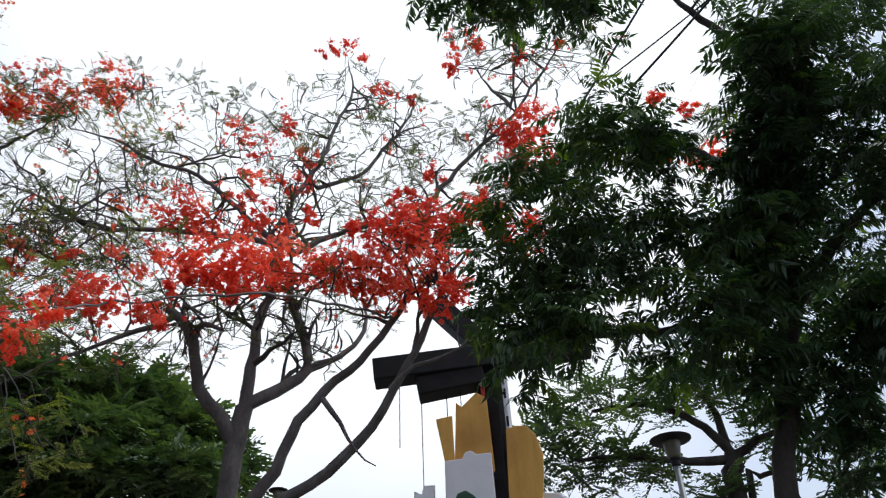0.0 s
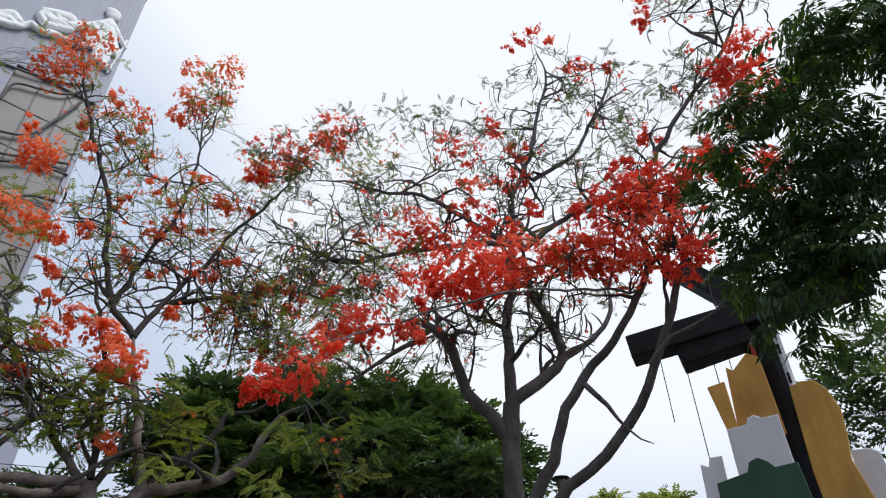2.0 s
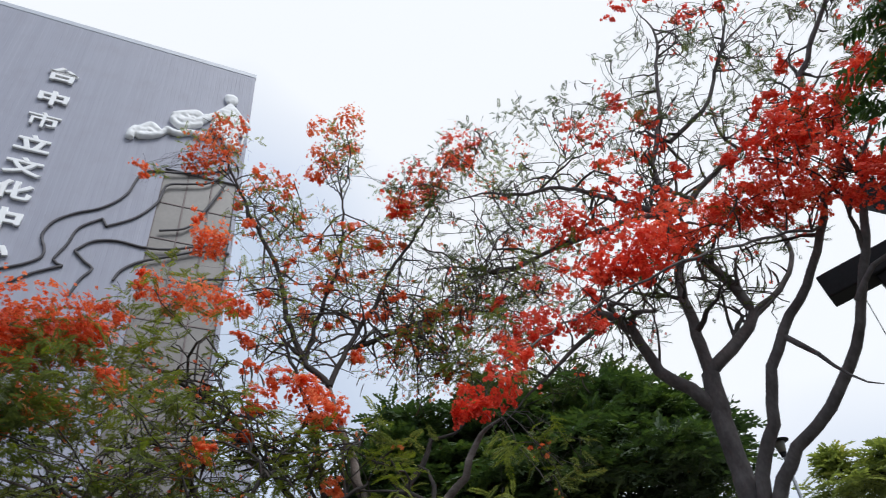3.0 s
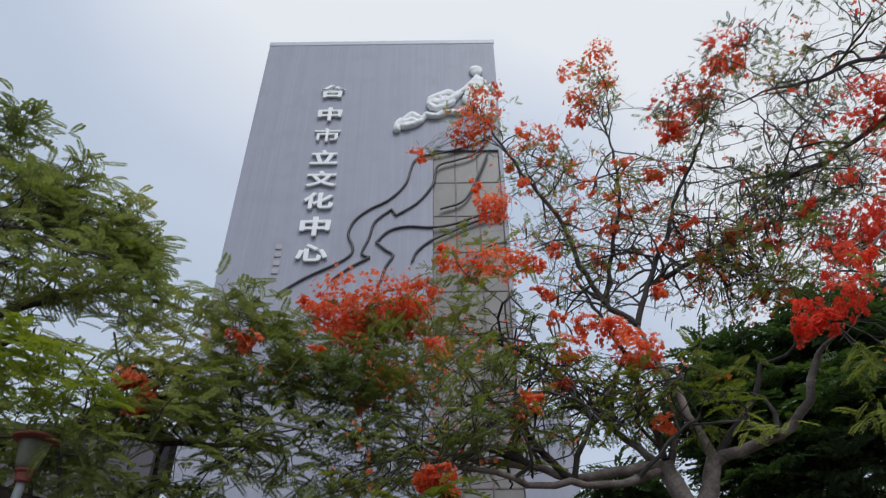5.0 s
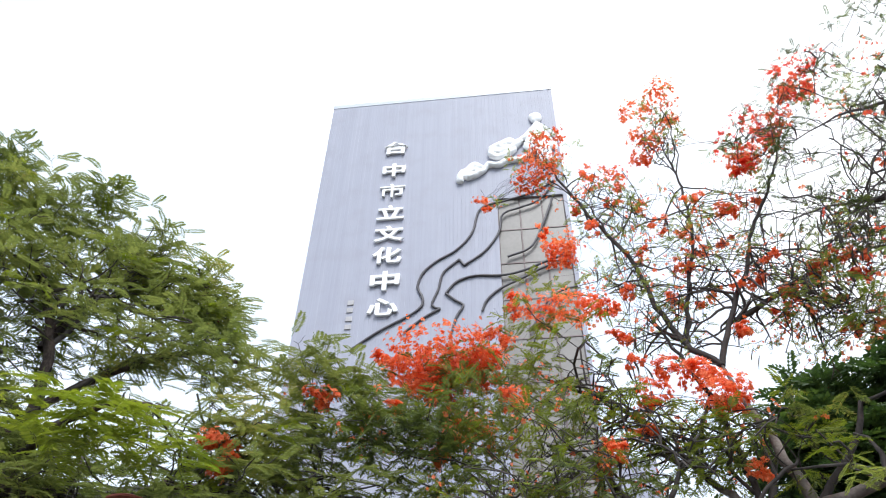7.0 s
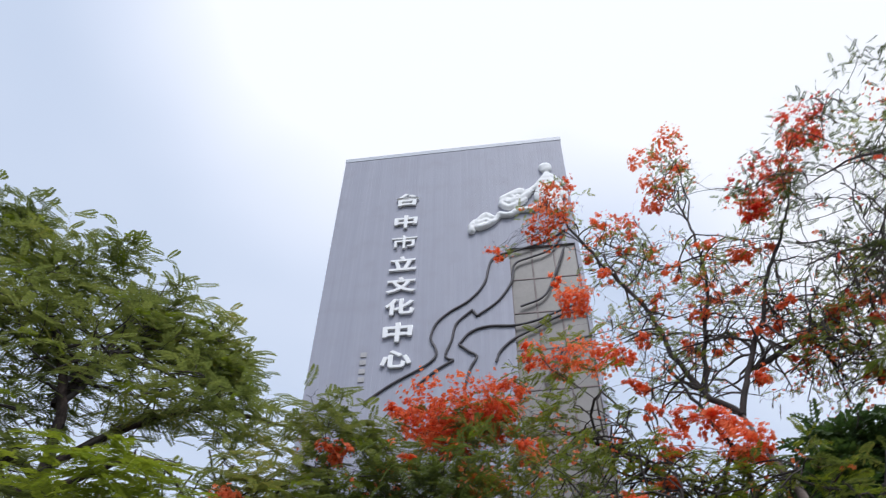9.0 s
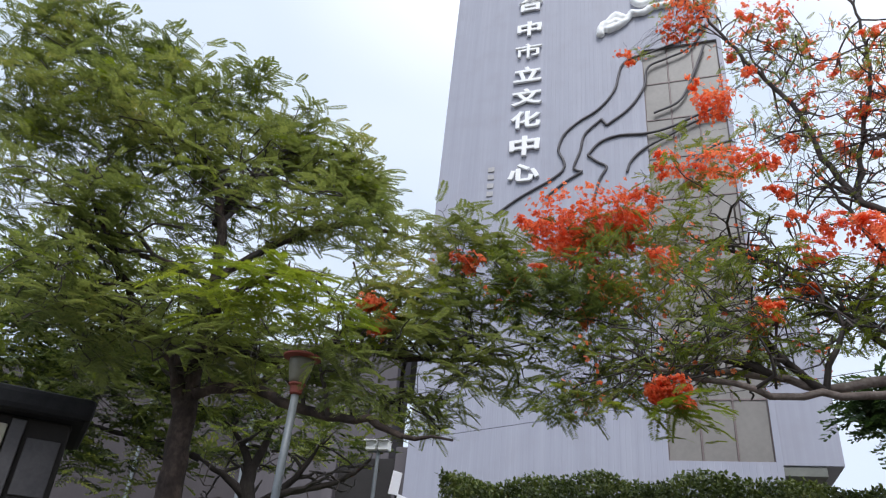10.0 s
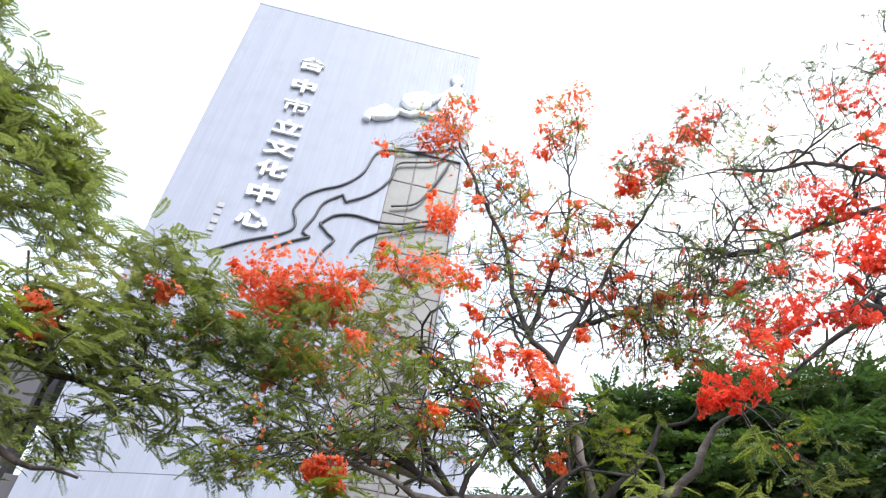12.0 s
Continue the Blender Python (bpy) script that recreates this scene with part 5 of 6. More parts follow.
CROWN_B_b = [
    (5.1, 7.56, 8.74, 0.66, 0.57, 7),
]

FILL_B_a = [
    (3.81, 8.06, 7.1, 0.49, 0.32, 8),
    (4.41, 7.91, 7.74, 0.5, 0.33, 8),
    (4.98, 7.81, 7.23, 0.48, 0.4, 8),
    (3.5, 8.39, 6.46, 0.4, 0.32, 6),
    (5.35, 7.28, 7.76, 0.48, 0.32, 8),
    (3.17, 8.52, 8.03, 0.35, 0.35, 5),
    (4.14, 7.96, 6.56, 0.39, 0.23, 6),
]

LEAFY_B_a = [
    (-0.51, 8.15, 5.96, 0.81, 0.52, 22),
    (-1.24, 7.91, 5.89, 0.65, 0.36, 14),
    (-1.32, 7.59, 4.92, 0.87, 0.4, 26),
    (-0.34, 7.76, 4.94, 0.94, 0.47, 26),
    (0.6, 8.1, 5.46, 0.65, 0.5, 14),
    (-0.81, 7.34, 4.13, 0.87, 0.28, 24),
    (0.24, 7.73, 4.3, 0.85, 0.33, 18),
    (-1.18, 7.11, 3.62, 0.35, 0.15, 7),
    (-1.61, 7.05, 3.62, 0.3, 0.15, 5),
    (1.35, 8.38, 5.28, 0.67, 0.37, 10),
    (4.17, 6.99, 6.22, 0.84, 0.46, 9),
    (3.85, 5.74, 4.12, 0.36, 0.18, 5),
    (2.7, 7.76, 4.95, 0.43, 0.29, 5),
    (-0.55, 7.55, 5.23, 0.8, 0.4, 16),
    (-1.83, 7.31, 4.94, 0.52, 0.39, 14),
    (-2.56, 7.43, 5.42, 0.62, 0.35, 12),
]
LEAFY_B_b = [
    (0.4, 8.72, 7.7, 0.51, 0.26, 7),
    (0.21, 8.24, 6.31, 0.85, 0.46, 12),
    (0.69, 8.2, 5.52, 0.81, 0.37, 12),
    (0.47, 8.02, 4.61, 0.69, 0.42, 12),
    (1.52, 8.29, 5.15, 0.67, 0.37, 8),
    (-0.18, 8.24, 6.93, 0.48, 0.4, 6),
    (2.09, 8.36, 4.99, 0.52, 0.37, 6),
    (1.5, 8.17, 4.67, 0.65, 0.36, 9),
    (2.29, 8.09, 4.77, 0.66, 0.36, 8),
    (1.56, 8.26, 5.18, 0.59, 0.3, 5),
    (2.96, 7.86, 4.93, 0.37, 0.29, 4),
]

BLOOM_B_a = [
    (0.56, 9.06, 11.36, 0.36, 0.32, 12),
    (0.36, 9.21, 10.92, 0.4, 0.27, 12),
    (0.09, 9.23, 10.66, 0.26, 0.16, 5),
    (-0.73, 9.18, 10.14, 0.14, 0.14, 3),
    (2.67, 8.99, 12.38, 0.39, 0.24, 10),
    (2.22, 9.03, 12.06, 0.24, 0.15, 5),
    (2.37, 9.02, 11.34, 0.36, 0.23, 10),
    (2.18, 9.12, 10.95, 0.19, 0.12, 4),
    (2.79, 9, 11.69, 0.17, 0.17, 4),
    (1.46, 9.17, 10.48, 0.39, 0.14, 8),
    (1.16, 9.09, 10.6, 0.14, 0.1, 3),
    (4.73, 8.07, 11.29, 0.31, 0.18, 9),
    (4.42, 8.12, 11.09, 0.18, 0.12, 4),
    (4.13, 8.27, 10.6, 0.29, 0.17, 9),
    (3.72, 8.59, 10.11, 0.25, 0.17, 6),
    (3.46, 8.52, 9.84, 0.15, 0.13, 3),
]
BLOOM_B_b = [
    (3.18, 8.61, 9.08, 0.27, 0.09, 6),
    (0.47, 8.81, 8.64, 0.31, 0.24, 20),
    (0.54, 8.5, 7.26, 0.45, 0.16, 18),
    (0.99, 8.49, 7.26, 0.18, 0.13, 6),
    (-0.28, 8.43, 7.35, 0.18, 0.18, 8),
    (0.06, 8.52, 7.21, 0.31, 0.18, 8),
    (-1.3, 7.67, 6.17, 0.57, 0.26, 44),
    (-1.65, 7.76, 5.94, 0.37, 0.17, 18),
    (-0.84, 7.82, 6.02, 0.34, 0.19, 26),
    (-1.36, 7.79, 5.79, 0.42, 0.14, 16),
    (-0.63, 8.03, 6.53, 0.26, 0.18, 10),
    (-2.01, 7.83, 6.28, 0.17, 0.1, 6),
    (-0.44, 7.88, 5.6, 0.18, 0.11, 10),
    (-0.99, 7.76, 5.08, 0.3, 0.23, 8),
    (-1.26, 7.64, 4.79, 0.14, 0.14, 5),
    (-1.19, 7.68, 5.27, 0.13, 0.09, 3),
]
BLOOM_B_c = [
    (-2.13, 7.6, 5.41, 0.12, 0.07, 3),
    (1.55, 8.34, 6.16, 0.18, 0.11, 6),
    (1.33, 8.36, 5.79, 0.21, 0.18, 12),
    (1.89, 8.15, 5.92, 0.25, 0.15, 18),
    (2.09, 8.03, 5.59, 0.28, 0.2, 20),
    (2.2, 7.99, 5.42, 0.13, 0.1, 5),
    (2.93, 8.37, 7.46, 0.23, 0.12, 5),
    (3.31, 8.16, 7.1, 0.14, 0.08, 3),
    (3.72, 7.89, 7.31, 0.16, 0.1, 4),
    (3.6, 8.01, 7.18, 0.14, 0.07, 3),
    (4.13, 7.73, 7.3, 0.17, 0.09, 4),
    (2.23, 8.74, 8.08, 0.19, 0.1, 4),
    (1.64, 8.87, 8.48, 0.16, 0.1, 3),
    (0.65, 7.85, 4.79, 0.16, 0.15, 13),
    (0.49, 7.89, 4.65, 0.1, 0.09, 4),
    (1.08, 8.17, 5.19, 0.15, 0.07, 4),
]
BLOOM_B_d = [
    (-0.46, 6.99, 3.71, 0.2, 0.11, 20),
    (-0.32, 7.03, 3.58, 0.09, 0.07, 5),
    (2.21, 7.94, 4.58, 0.13, 0.12, 6),
    (2.65, 8.37, 6.69, 0.17, 0.13, 4),
    (3.97, 8.23, 6.53, 0.14, 0.12, 3),
    (2.64, 8.65, 9.35, 0.17, 0.09, 2),
    (2.09, 8.89, 9.08, 0.17, 0.09, 2),
    (2.5, 8.67, 8.35, 0.19, 0.11, 3),
    (1.08, 8.96, 9.23, 0.17, 0.12, 3),
    (1.37, 8.81, 7.77, 0.16, 0.11, 3),
    (1.09, 8.57, 6.81, 0.18, 0.1, 4),
    (5.3, 7.86, 9.07, 0.19, 0.09, 3),
    (2.39, 8.81, 8.76, 0.15, 0.09, 2),
    (3.01, 8.84, 8.6, 0.14, 0.08, 2),
    (3.61, 8.59, 9.15, 0.13, 0.08, 2),
    (1.89, 9.05, 9.61, 0.15, 0.1, 2),
]
BLOOM_B_e = [
    (1.52, 9.28, 9.97, 0.14, 0.09, 2),
    (2.02, 8.78, 7.52, 0.15, 0.1, 3),
    (2.45, 8.86, 7.47, 0.14, 0.09, 2),
    (3.19, 8.32, 6.88, 0.13, 0.08, 2),
    (0.92, 9.24, 9.94, 0.16, 0.12, 2),
    (3.21, 8.05, 7.63, 0.11, 0.06, 2),
    (3.86, 8.15, 6.94, 0.14, 0.09, 2),
    (4.35, 8.3, 6.56, 0.12, 0.08, 2),
    (0.22, 8.8, 9.06, 0.11, 0.09, 2),
    (1.2, 8.38, 6.32, 0.14, 0.08, 2),
]

flame_b.bloom(BLOOM_B_a + BLOOM_B_b + BLOOM_B_c + BLOOM_B_d + BLOOM_B_e, PETAL_ORANGE, 0.052, 0.16, 20)
flame_b.grow(CROWN_B_a + CROWN_B_b + FILL_B_a, 0.8, 0.25, thin=1.7, away=0.9)
tips, ways = flame_b.grow(CROWN_B_a + CROWN_B_b + FILL_B_a, 4.8, 0.34, fork=2, thin=1.2, away=0.7)
flame_b.leaves(tips[::5], ways[::5], FRONDS, 4, 0.17, LEAF_FLAME)
flame_b.stray(np.repeat(tips[1::9], 5, 0), PETAL_ORANGE, 0.05)
flame_b.pods(tips[1::2], 60)
flame_b.grow(LEAFY_B_a + LEAFY_B_b, 0.35, 0.9, thin=2.4, away=0.9)
tips, ways = flame_b.grow(LEAFY_B_a + LEAFY_B_b, 1.5, 0.8, fork=2, thin=2.2, away=0.7)
green = (tips[:, 0] < -0.7) & (np.arange(len(tips)) % 3 == 0) | (np.arange(len(tips)) % 5 == 0)
flame_b.leaves(tips[green], ways[green], FRONDS_FINE, 3.6, 0.27, LEAF_OLIVE, level=0.0, twist=0.3)
flame_b.stray(np.repeat(tips[2::9], 4, 0), PETAL_ORANGE, 0.05)
flame_b.leaves(tips[1::9], ways[1::9], FRONDS, 4, 0.3, LEAF_LIGHT, level=0.1, twist=0.2)
flame_b.finish()

flame_c = Tree("flame_tree", "leafy green flame tree with few flowers over the lamp", "tree", BARK_BROWN, 103, "flame trees")
flame_c.limb(0.165, 0.14, (-5.99, 7.18, 1), (-5.99, 7.18, 2.06), (-6.02, 7.16, 2.61), (-6.05, 7.14, 3.18), (-6.07, 7.12, 3.72))
flame_c.limb(0.09, 0.06, (-6.06, 7.13, 3.58), (-6.32, 6.97, 4.24), (-6.62, 6.77, 4.53), (-7.07, 6.39, 4.82), (-7.38, 6.12, 4.99))
flame_c.limb(0.1, 0.05, (-6.05, 7.14, 3.66), (-6.11, 7.17, 4.39), (-6.16, 7.2, 5.03), (-6.22, 7.23, 5.72), (-6.4, 7.15, 6.67), (-6.77, 6.9, 7.59))
flame_c.limb(0.075, 0.028, (-5.94, 7.1, 3.82), (-5.48, 7.09, 3.89), (-5.03, 7.06, 3.83), (-4.56, 7.02, 3.62), (-4.04, 6.99, 3.49), (-3.53, 6.92, 3.44), (-3.08, 6.81, 3.22), (-2.5, 6.72, 3.16))
flame_c.limb(0.07, 0.03, (-6.1, 7.22, 4.38), (-5.75, 7.37, 4.51), (-5.35, 7.53, 4.42), (-5.01, 7.63, 4.43), (-4.58, 7.77, 4.7), (-4.08, 7.91, 5.08))
flame_c.limb(0.06, 0.025, (-6.21, 7.26, 5.48), (-5.82, 7.42, 5.89), (-5.33, 7.61, 6.25), (-4.66, 7.88, 6.57), (-4.03, 8.07, 6.46), (-3.3, 8.24, 6.25))
flame_c.limb(0.06, 0.02, (-6.43, 7.21, 6.34), (-6.24, 7.5, 7.29), (-6.05, 7.77, 7.6), (-5.95, 7.97, 8.1))
flame_c.limb(0.06, 0.02, (-6.69, 6.84, 4.56), (-6.8, 6.36, 5.02), (-6.89, 5.87, 5.51), (-6.98, 5.34, 6.1))
flame_c.limb(0.06, 0.02, (-5.99, 7.05, 5.2), (-6.29, 6.7, 5.35), (-6.62, 6.28, 5.36), (-6.92, 5.84, 5.27), (-7.16, 5.43, 5.26))
flame_c.limb(0.05, 0.02, (-6.04, 7.15, 5), (-6.3, 6.75, 5.05), (-6.61, 6.26, 4.96), (-6.84, 5.82, 4.74))
flame_c.limb(0.05, 0.02, (-5.8, 6.82, 4.69), (-5.3, 6.52, 4.83), (-4.73, 6.26, 4.89), (-4.15, 5.99, 4.79), (-3.58, 5.69, 4.55))
flame_c.limb(0.05, 0.02, (-4.43, 7.51, 4.59), (-3.82, 7.54, 4.45), (-3.22, 7.53, 4.3), (-2.64, 7.46, 4.27), (-2.07, 7.36, 4.16))
CROWN_C_a = [
    (-8.92, 5.34, 9.04, 0.61, 0.61, 14),
    (-8.58, 5.86, 9.4, 0.6, 0.35, 12),
    (-8.02, 6.59, 9.5, 0.45, 0.3, 9),
    (-8.6, 5.83, 8.35, 1.08, 0.69, 26),
    (-7.75, 6.95, 8.75, 1.1, 0.45, 26),
    (-6.76, 7.6, 8.4, 0.8, 0.45, 16),
    (-6.05, 7.9, 8.2, 0.4, 0.3, 7),
    (-7.89, 6.12, 7.35, 1.54, 0.55, 32),
    (-6.27, 7.21, 7.44, 1.33, 0.53, 30),
    (-4.75, 7.8, 7.0, 0.55, 0.3, 12),
    (-7.4, 5.78, 5.85, 1.13, 0.48, 26),
    (-6.37, 6.59, 6.02, 1.36, 0.48, 9),
    (-4.72, 7.34, 6.22, 1.09, 0.35, 22),
    (-6.38, 6.02, 4.94, 1.39, 0.37, 8),
    (-3.83, 7.37, 5.54, 0.72, 0.33, 10),
    (-3.38, 7.35, 4.89, 0.96, 0.34, 14),
]
CROWN_C_b = [
    (-6.78, 5.89, 4.3, 1.1, 0.51, 24),
    (-4.1, 6.78, 4.25, 0.98, 0.36, 15),
    (-2.99, 7.29, 5.88, 0.43, 0.18, 5),
    (-2.46, 7.46, 5.67, 0.42, 0.21, 6),
    (-2.14, 7.34, 4.91, 0.59, 0.33, 8),
    (-6.26, 7.61, 4.56, 1.14, 0.36, 3),
    (-2.56, 7.02, 4.22, 0.87, 0.37, 11),
    (-8.34, 5.32, 7.14, 0.54, 1.07, 18),
    (-5.25, 7.95, 7.62, 0.5, 0.3, 11),
    (-4.6, 8.1, 7.2, 0.4, 0.2, 7),
    (-5.7, 7.9, 7.95, 0.38, 0.25, 7),
    (-7.99, 7.88, 4.11, 0.88, 0.4, 7),
    (-4.62, 7.4, 3.97, 0.85, 0.28, 12),
    (-3.23, 7.41, 3.71, 0.72, 0.23, 9),
    (-2.32, 7.29, 4.21, 0.7, 0.32, 9),
    (-3.99, 7.07, 4.84, 0.75, 0.34, 8),
]
CROWN_C_c = [
    (-7.87, 6.15, 7.38, 0.82, 0.82, 20),
    (-6.69, 7.11, 6.85, 1.22, 0.79, 26),
    (-6.9, 5.75, 5.21, 0.45, 0.61, 12),
    (-2.87, 7.33, 4.79, 0.74, 0.4, 9),
    (-6.26, 7.05, 8.85, 0.35, 0.2, 6),
    (-5.58, 7.54, 8.4, 0.3, 0.16, 5),
    (-4.7, 7.71, 7.65, 0.28, 0.16, 4),
    (-6.3, 6.3, 4.2, 1.0, 0.32, 14),
    (-5.2, 7.0, 4.2, 0.9, 0.28, 12),
    (-5.6, 6.9, 4.8, 0.9, 0.35, 12),
    (-7.3, 5.9, 4.9, 0.8, 0.45, 12),
]

NEAR_C_a = [
    (-0.34, 6.96, 3.48, 0.34, 0.09, 8),
    (-3.5, 4.8, 4, 0.55, 0.16, 16),
    (-3.72, 4.64, 3.75, 0.44, 0.15, 8),
    (-4.12, 4.58, 3.96, 0.25, 0.07, 4),
    (-3.27, 4.94, 3.79, 0.34, 0.12, 5),
]

FRONT_C_a = [
    (-3.22, 5.89, 3.34, 0.38, 0.12, 5),
    (-3.74, 5.83, 3.87, 0.45, 0.23, 6),
]

BLOOM_C_a = [
    (-3.53, 6.73, 4.7, 0.19, 0.1, 9),
    (-3.43, 6.79, 4.45, 0.11, 0.14, 9),
    (-2.62, 7.1, 5.31, 0.17, 0.09, 7),
    (-1.8, 7.31, 5.25, 0.09, 0.07, 2),
]

flame_c.bloom(BLOOM_C_a, PETAL_ORANGE)
flame_c.grow(CROWN_C_a + CROWN_C_b + CROWN_C_c, 0.4, 0.3, thin=2.2, away=0.8)
tips, ways = flame_c.grow(CROWN_C_a + CROWN_C_b + CROWN_C_c, 1.4, 0.4, fork=2, thin=1.5, away=0.4)
flame_c.leaves(tips, ways, FRONDS_FLAT, 2.95, 0.385, LEAF_FERN, level=0.06, twist=0.16, lean=WIND, follow=0.12)
flame_c.leaves(tips[::22], ways[::22], FRONDS_NEAR, 4, 0.32, LEAF_LIGHT, level=0.1, twist=0.25, lean=WIND, follow=0.12)
tips, ways = flame_c.grow(NEAR_C_a)
flame_c.leaves(tips, ways, FRONDS_NEAR, 4, 0.36, LEAF_LIGHT, level=0.12, twist=0.2, lean=WIND, follow=0.12)
tips, ways = flame_c.grow(FRONT_C_a)
flame_c.leaves(tips, ways, FRONDS_NEAR, 4, 0.33, LEAF_FERN, level=0.1, twist=0.2, lean=WIND, follow=0.12)
flame_c.finish()

neem = Tree("broadleaf_tree", "dark green tree with drooping lance-shaped leaflets", "tree", BARK_DARK, 104)
neem.limb(0.1, 0.085, (6.2, -0.12, 0.3), (6.2, -0.12, 3.08), (6.19, -0.28, 3.61), (6.18, -0.45, 4.17), (6.17, -0.63, 4.65))
neem.limb(0.1, 0.045, (6.17, -0.63, 4.65), (6.18, -0.7, 5.16), (6.17, -0.95, 5.96), (6.13, -1.28, 6.81), (6.07, -1.63, 7.85), (5.96, -2.04, 8.97))
neem.limb(0.09, 0.03, (6.17, -0.65, 4.67), (6.06, -0.96, 4.92), (5.93, -1.28, 5.15), (5.77, -1.63, 5.27))
neem.limb(0.06, 0.02, (6.15, -0.81, 5.5), (5.94, -0.39, 5.39), (5.7, -0.04, 5.5), (5.44, 0.34, 5.21), (5.15, 0.72, 5.29))
neem.limb(0.06, 0.02, (6.13, -0.95, 5.92), (5.97, -0.62, 6.18), (5.79, -0.29, 6.51), (5.6, 0.16, 6.9), (5.37, 0.55, 7.07))
neem.limb(0.06, 0.02, (6.12, -1.5, 7.49), (5.96, -1.2, 7.69), (5.77, -0.98, 8.12), (5.58, -0.74, 8.49), (5.38, -0.47, 9.12))
neem.limb(0.05, 0.02, (6.18, -0.52, 4.37), (5.95, -0.12, 4.5), (5.68, 0.43, 4.48), (5.37, 0.95, 4.42), (5.02, 1.36, 4.32))
CROWN_D_a = [
    (5.29, 0.37, 6.63, 0.66, 0.36, 22),
    (5.23, 0.84, 6.26, 0.46, 0.23, 14),
    (5.4, 0.13, 6.06, 0.46, 0.29, 18),
    (5.27, 0.59, 5.59, 0.7, 0.27, 24),
    (5.05, 1.25, 5.11, 0.46, 0.2, 16),
    (5.25, 0.72, 4.92, 0.56, 0.23, 20),
    (5.4, 0.17, 5.24, 0.48, 0.27, 18),
    (4.93, 1.3, 4.53, 0.38, 0.19, 14),
    (5.23, 0.83, 4.38, 0.58, 0.19, 18),
    (5.39, 0.28, 4.45, 0.5, 0.3, 20),
    (5.69, -0.24, 4.96, 0.49, 0.38, 24),
    (5.77, -0.6, 5.66, 0.4, 0.46, 22),
    (5.88, -1.17, 5.63, 0.53, 0.71, 44),
    (5.79, -1.57, 6.73, 0.71, 0.71, 44),
    (5.76, -1.69, 5.85, 0.36, 0.9, 34),
    (5.71, -1.03, 6.7, 0.38, 0.38, 14),
]
CROWN_D_b = [
    (5.6, -0.16, 4.2, 0.4, 0.2, 14),
    (5.93, -0.89, 4.35, 0.48, 0.32, 14),
    (5.65, -1.31, 7.75, 0.41, 0.34, 12),
    (4.93, 0.83, 8.52, 0.63, 0.17, 14),
    (4.84, 1.24, 8.93, 0.43, 0.14, 7),
    (5.63, -2.09, 7.28, 0.47, 0.47, 22),
    (5.87, -1.26, 4.64, 0.27, 0.44, 16),
    (5.5, 0.22, 4.06, 0.34, 0.2, 10),
    (5.01, 1.4, 4.07, 0.33, 0.19, 8),
    (5.72, 0.78, 6.94, 0.39, 0.51, 20),
    (5.36, 1.53, 5.11, 0.43, 0.27, 14),
    (5.49, 1.44, 4.7, 0.42, 0.16, 6),
    (5.68, 1.03, 5.52, 0.51, 0.46, 26),
]

OUTER_D_a = [
    (5.6, -2.16, 5.81, 0.54, 1.19, 50),
    (5.82, -1.45, 4.11, 0.42, 0.74, 26),
    (5.54, -2.29, 8.58, 1.2, 0.75, 40),
]

LOW_D_a = [
    (6.22, -0.78, 3.78, 0.27, 0.27, 10),
    (6.5, -0.78, 3.41, 0.23, 0.32, 9),
    (6.37, -0.52, 3.42, 0.18, 0.23, 4),
    (6.02, -0.66, 4.03, 0.23, 0.18, 6),
    (6.05, -1.08, 4.13, 0.21, 0.27, 8),
    (6.12, -0.47, 3.72, 0.18, 0.18, 3),
]

DENSE_D_a = [
    (4.95, -1.21, 6.77, 0.4, 0.3, 26),
    (5.36, -1.23, 6.39, 0.2, 0.4, 22),
    (5.54, -0.92, 6.02, 0.3, 0.3, 26),
    (5.88, -0.89, 5.6, 0.2, 0.3, 20),
    (5.79, -0.47, 5.22, 0.39, 0.24, 26),
    (5.81, -0.58, 4.81, 0.18, 0.28, 20),
    (5.61, -0.23, 4.5, 0.31, 0.18, 11),
    (5.87, -0.25, 4.01, 0.17, 0.3, 9),
]
TOP_D_a = [
    (3.39, 1.2, 7.17, 0.36, 0.14, 18),
    (3.7, 0.79, 7.11, 0.41, 0.17, 24),
    (3.94, 0.32, 7.15, 0.31, 0.14, 16),
    (4.18, 0.18, 7.01, 0.16, 0.1, 5),
    (4.73, 0.57, 6.23, 0.31, 0.21, 14),
    (5.02, 0.14, 6.21, 0.31, 0.26, 16),
]

SIDE_D_a = [
    (4.73, 1.66, 5.27, 0.15, 0.25, 10),
    (5.01, 1.77, 4.93, 0.2, 0.2, 10),
    (4.58, 1.41, 5.57, 0.18, 0.2, 9),
    (4.45, 1.19, 5.83, 0.2, 0.15, 8),
    (5.17, 1.59, 4.54, 0.24, 0.14, 9),
    (5.22, 1.37, 4.95, 0.25, 0.2, 8),
]

tips, ways = neem.grow(CROWN_D_a + CROWN_D_b + TOP_D_a + SIDE_D_a, 0.85)
# some leaves take the lighter green that stands for backlight
neem.leaves(tips[::7], ways[::7], PINNATES, 3.0, 0.27, LEAF_BACKLIT, name="backlit_foliage", level=0.0)
neem.leaves(tips, ways, PINNATES, 3.6, 0.25, LEAF_DARK, level=0.0)
tips, ways = neem.grow(OUTER_D_a + LOW_D_a + DENSE_D_a, 1.5)
neem.leaves(tips, ways, PINNATES, 3.2, 0.29, LEAF_DARK, level=0.0)
neem.finish()
neem.root.location = (-0.087, -0.002, 0.12)

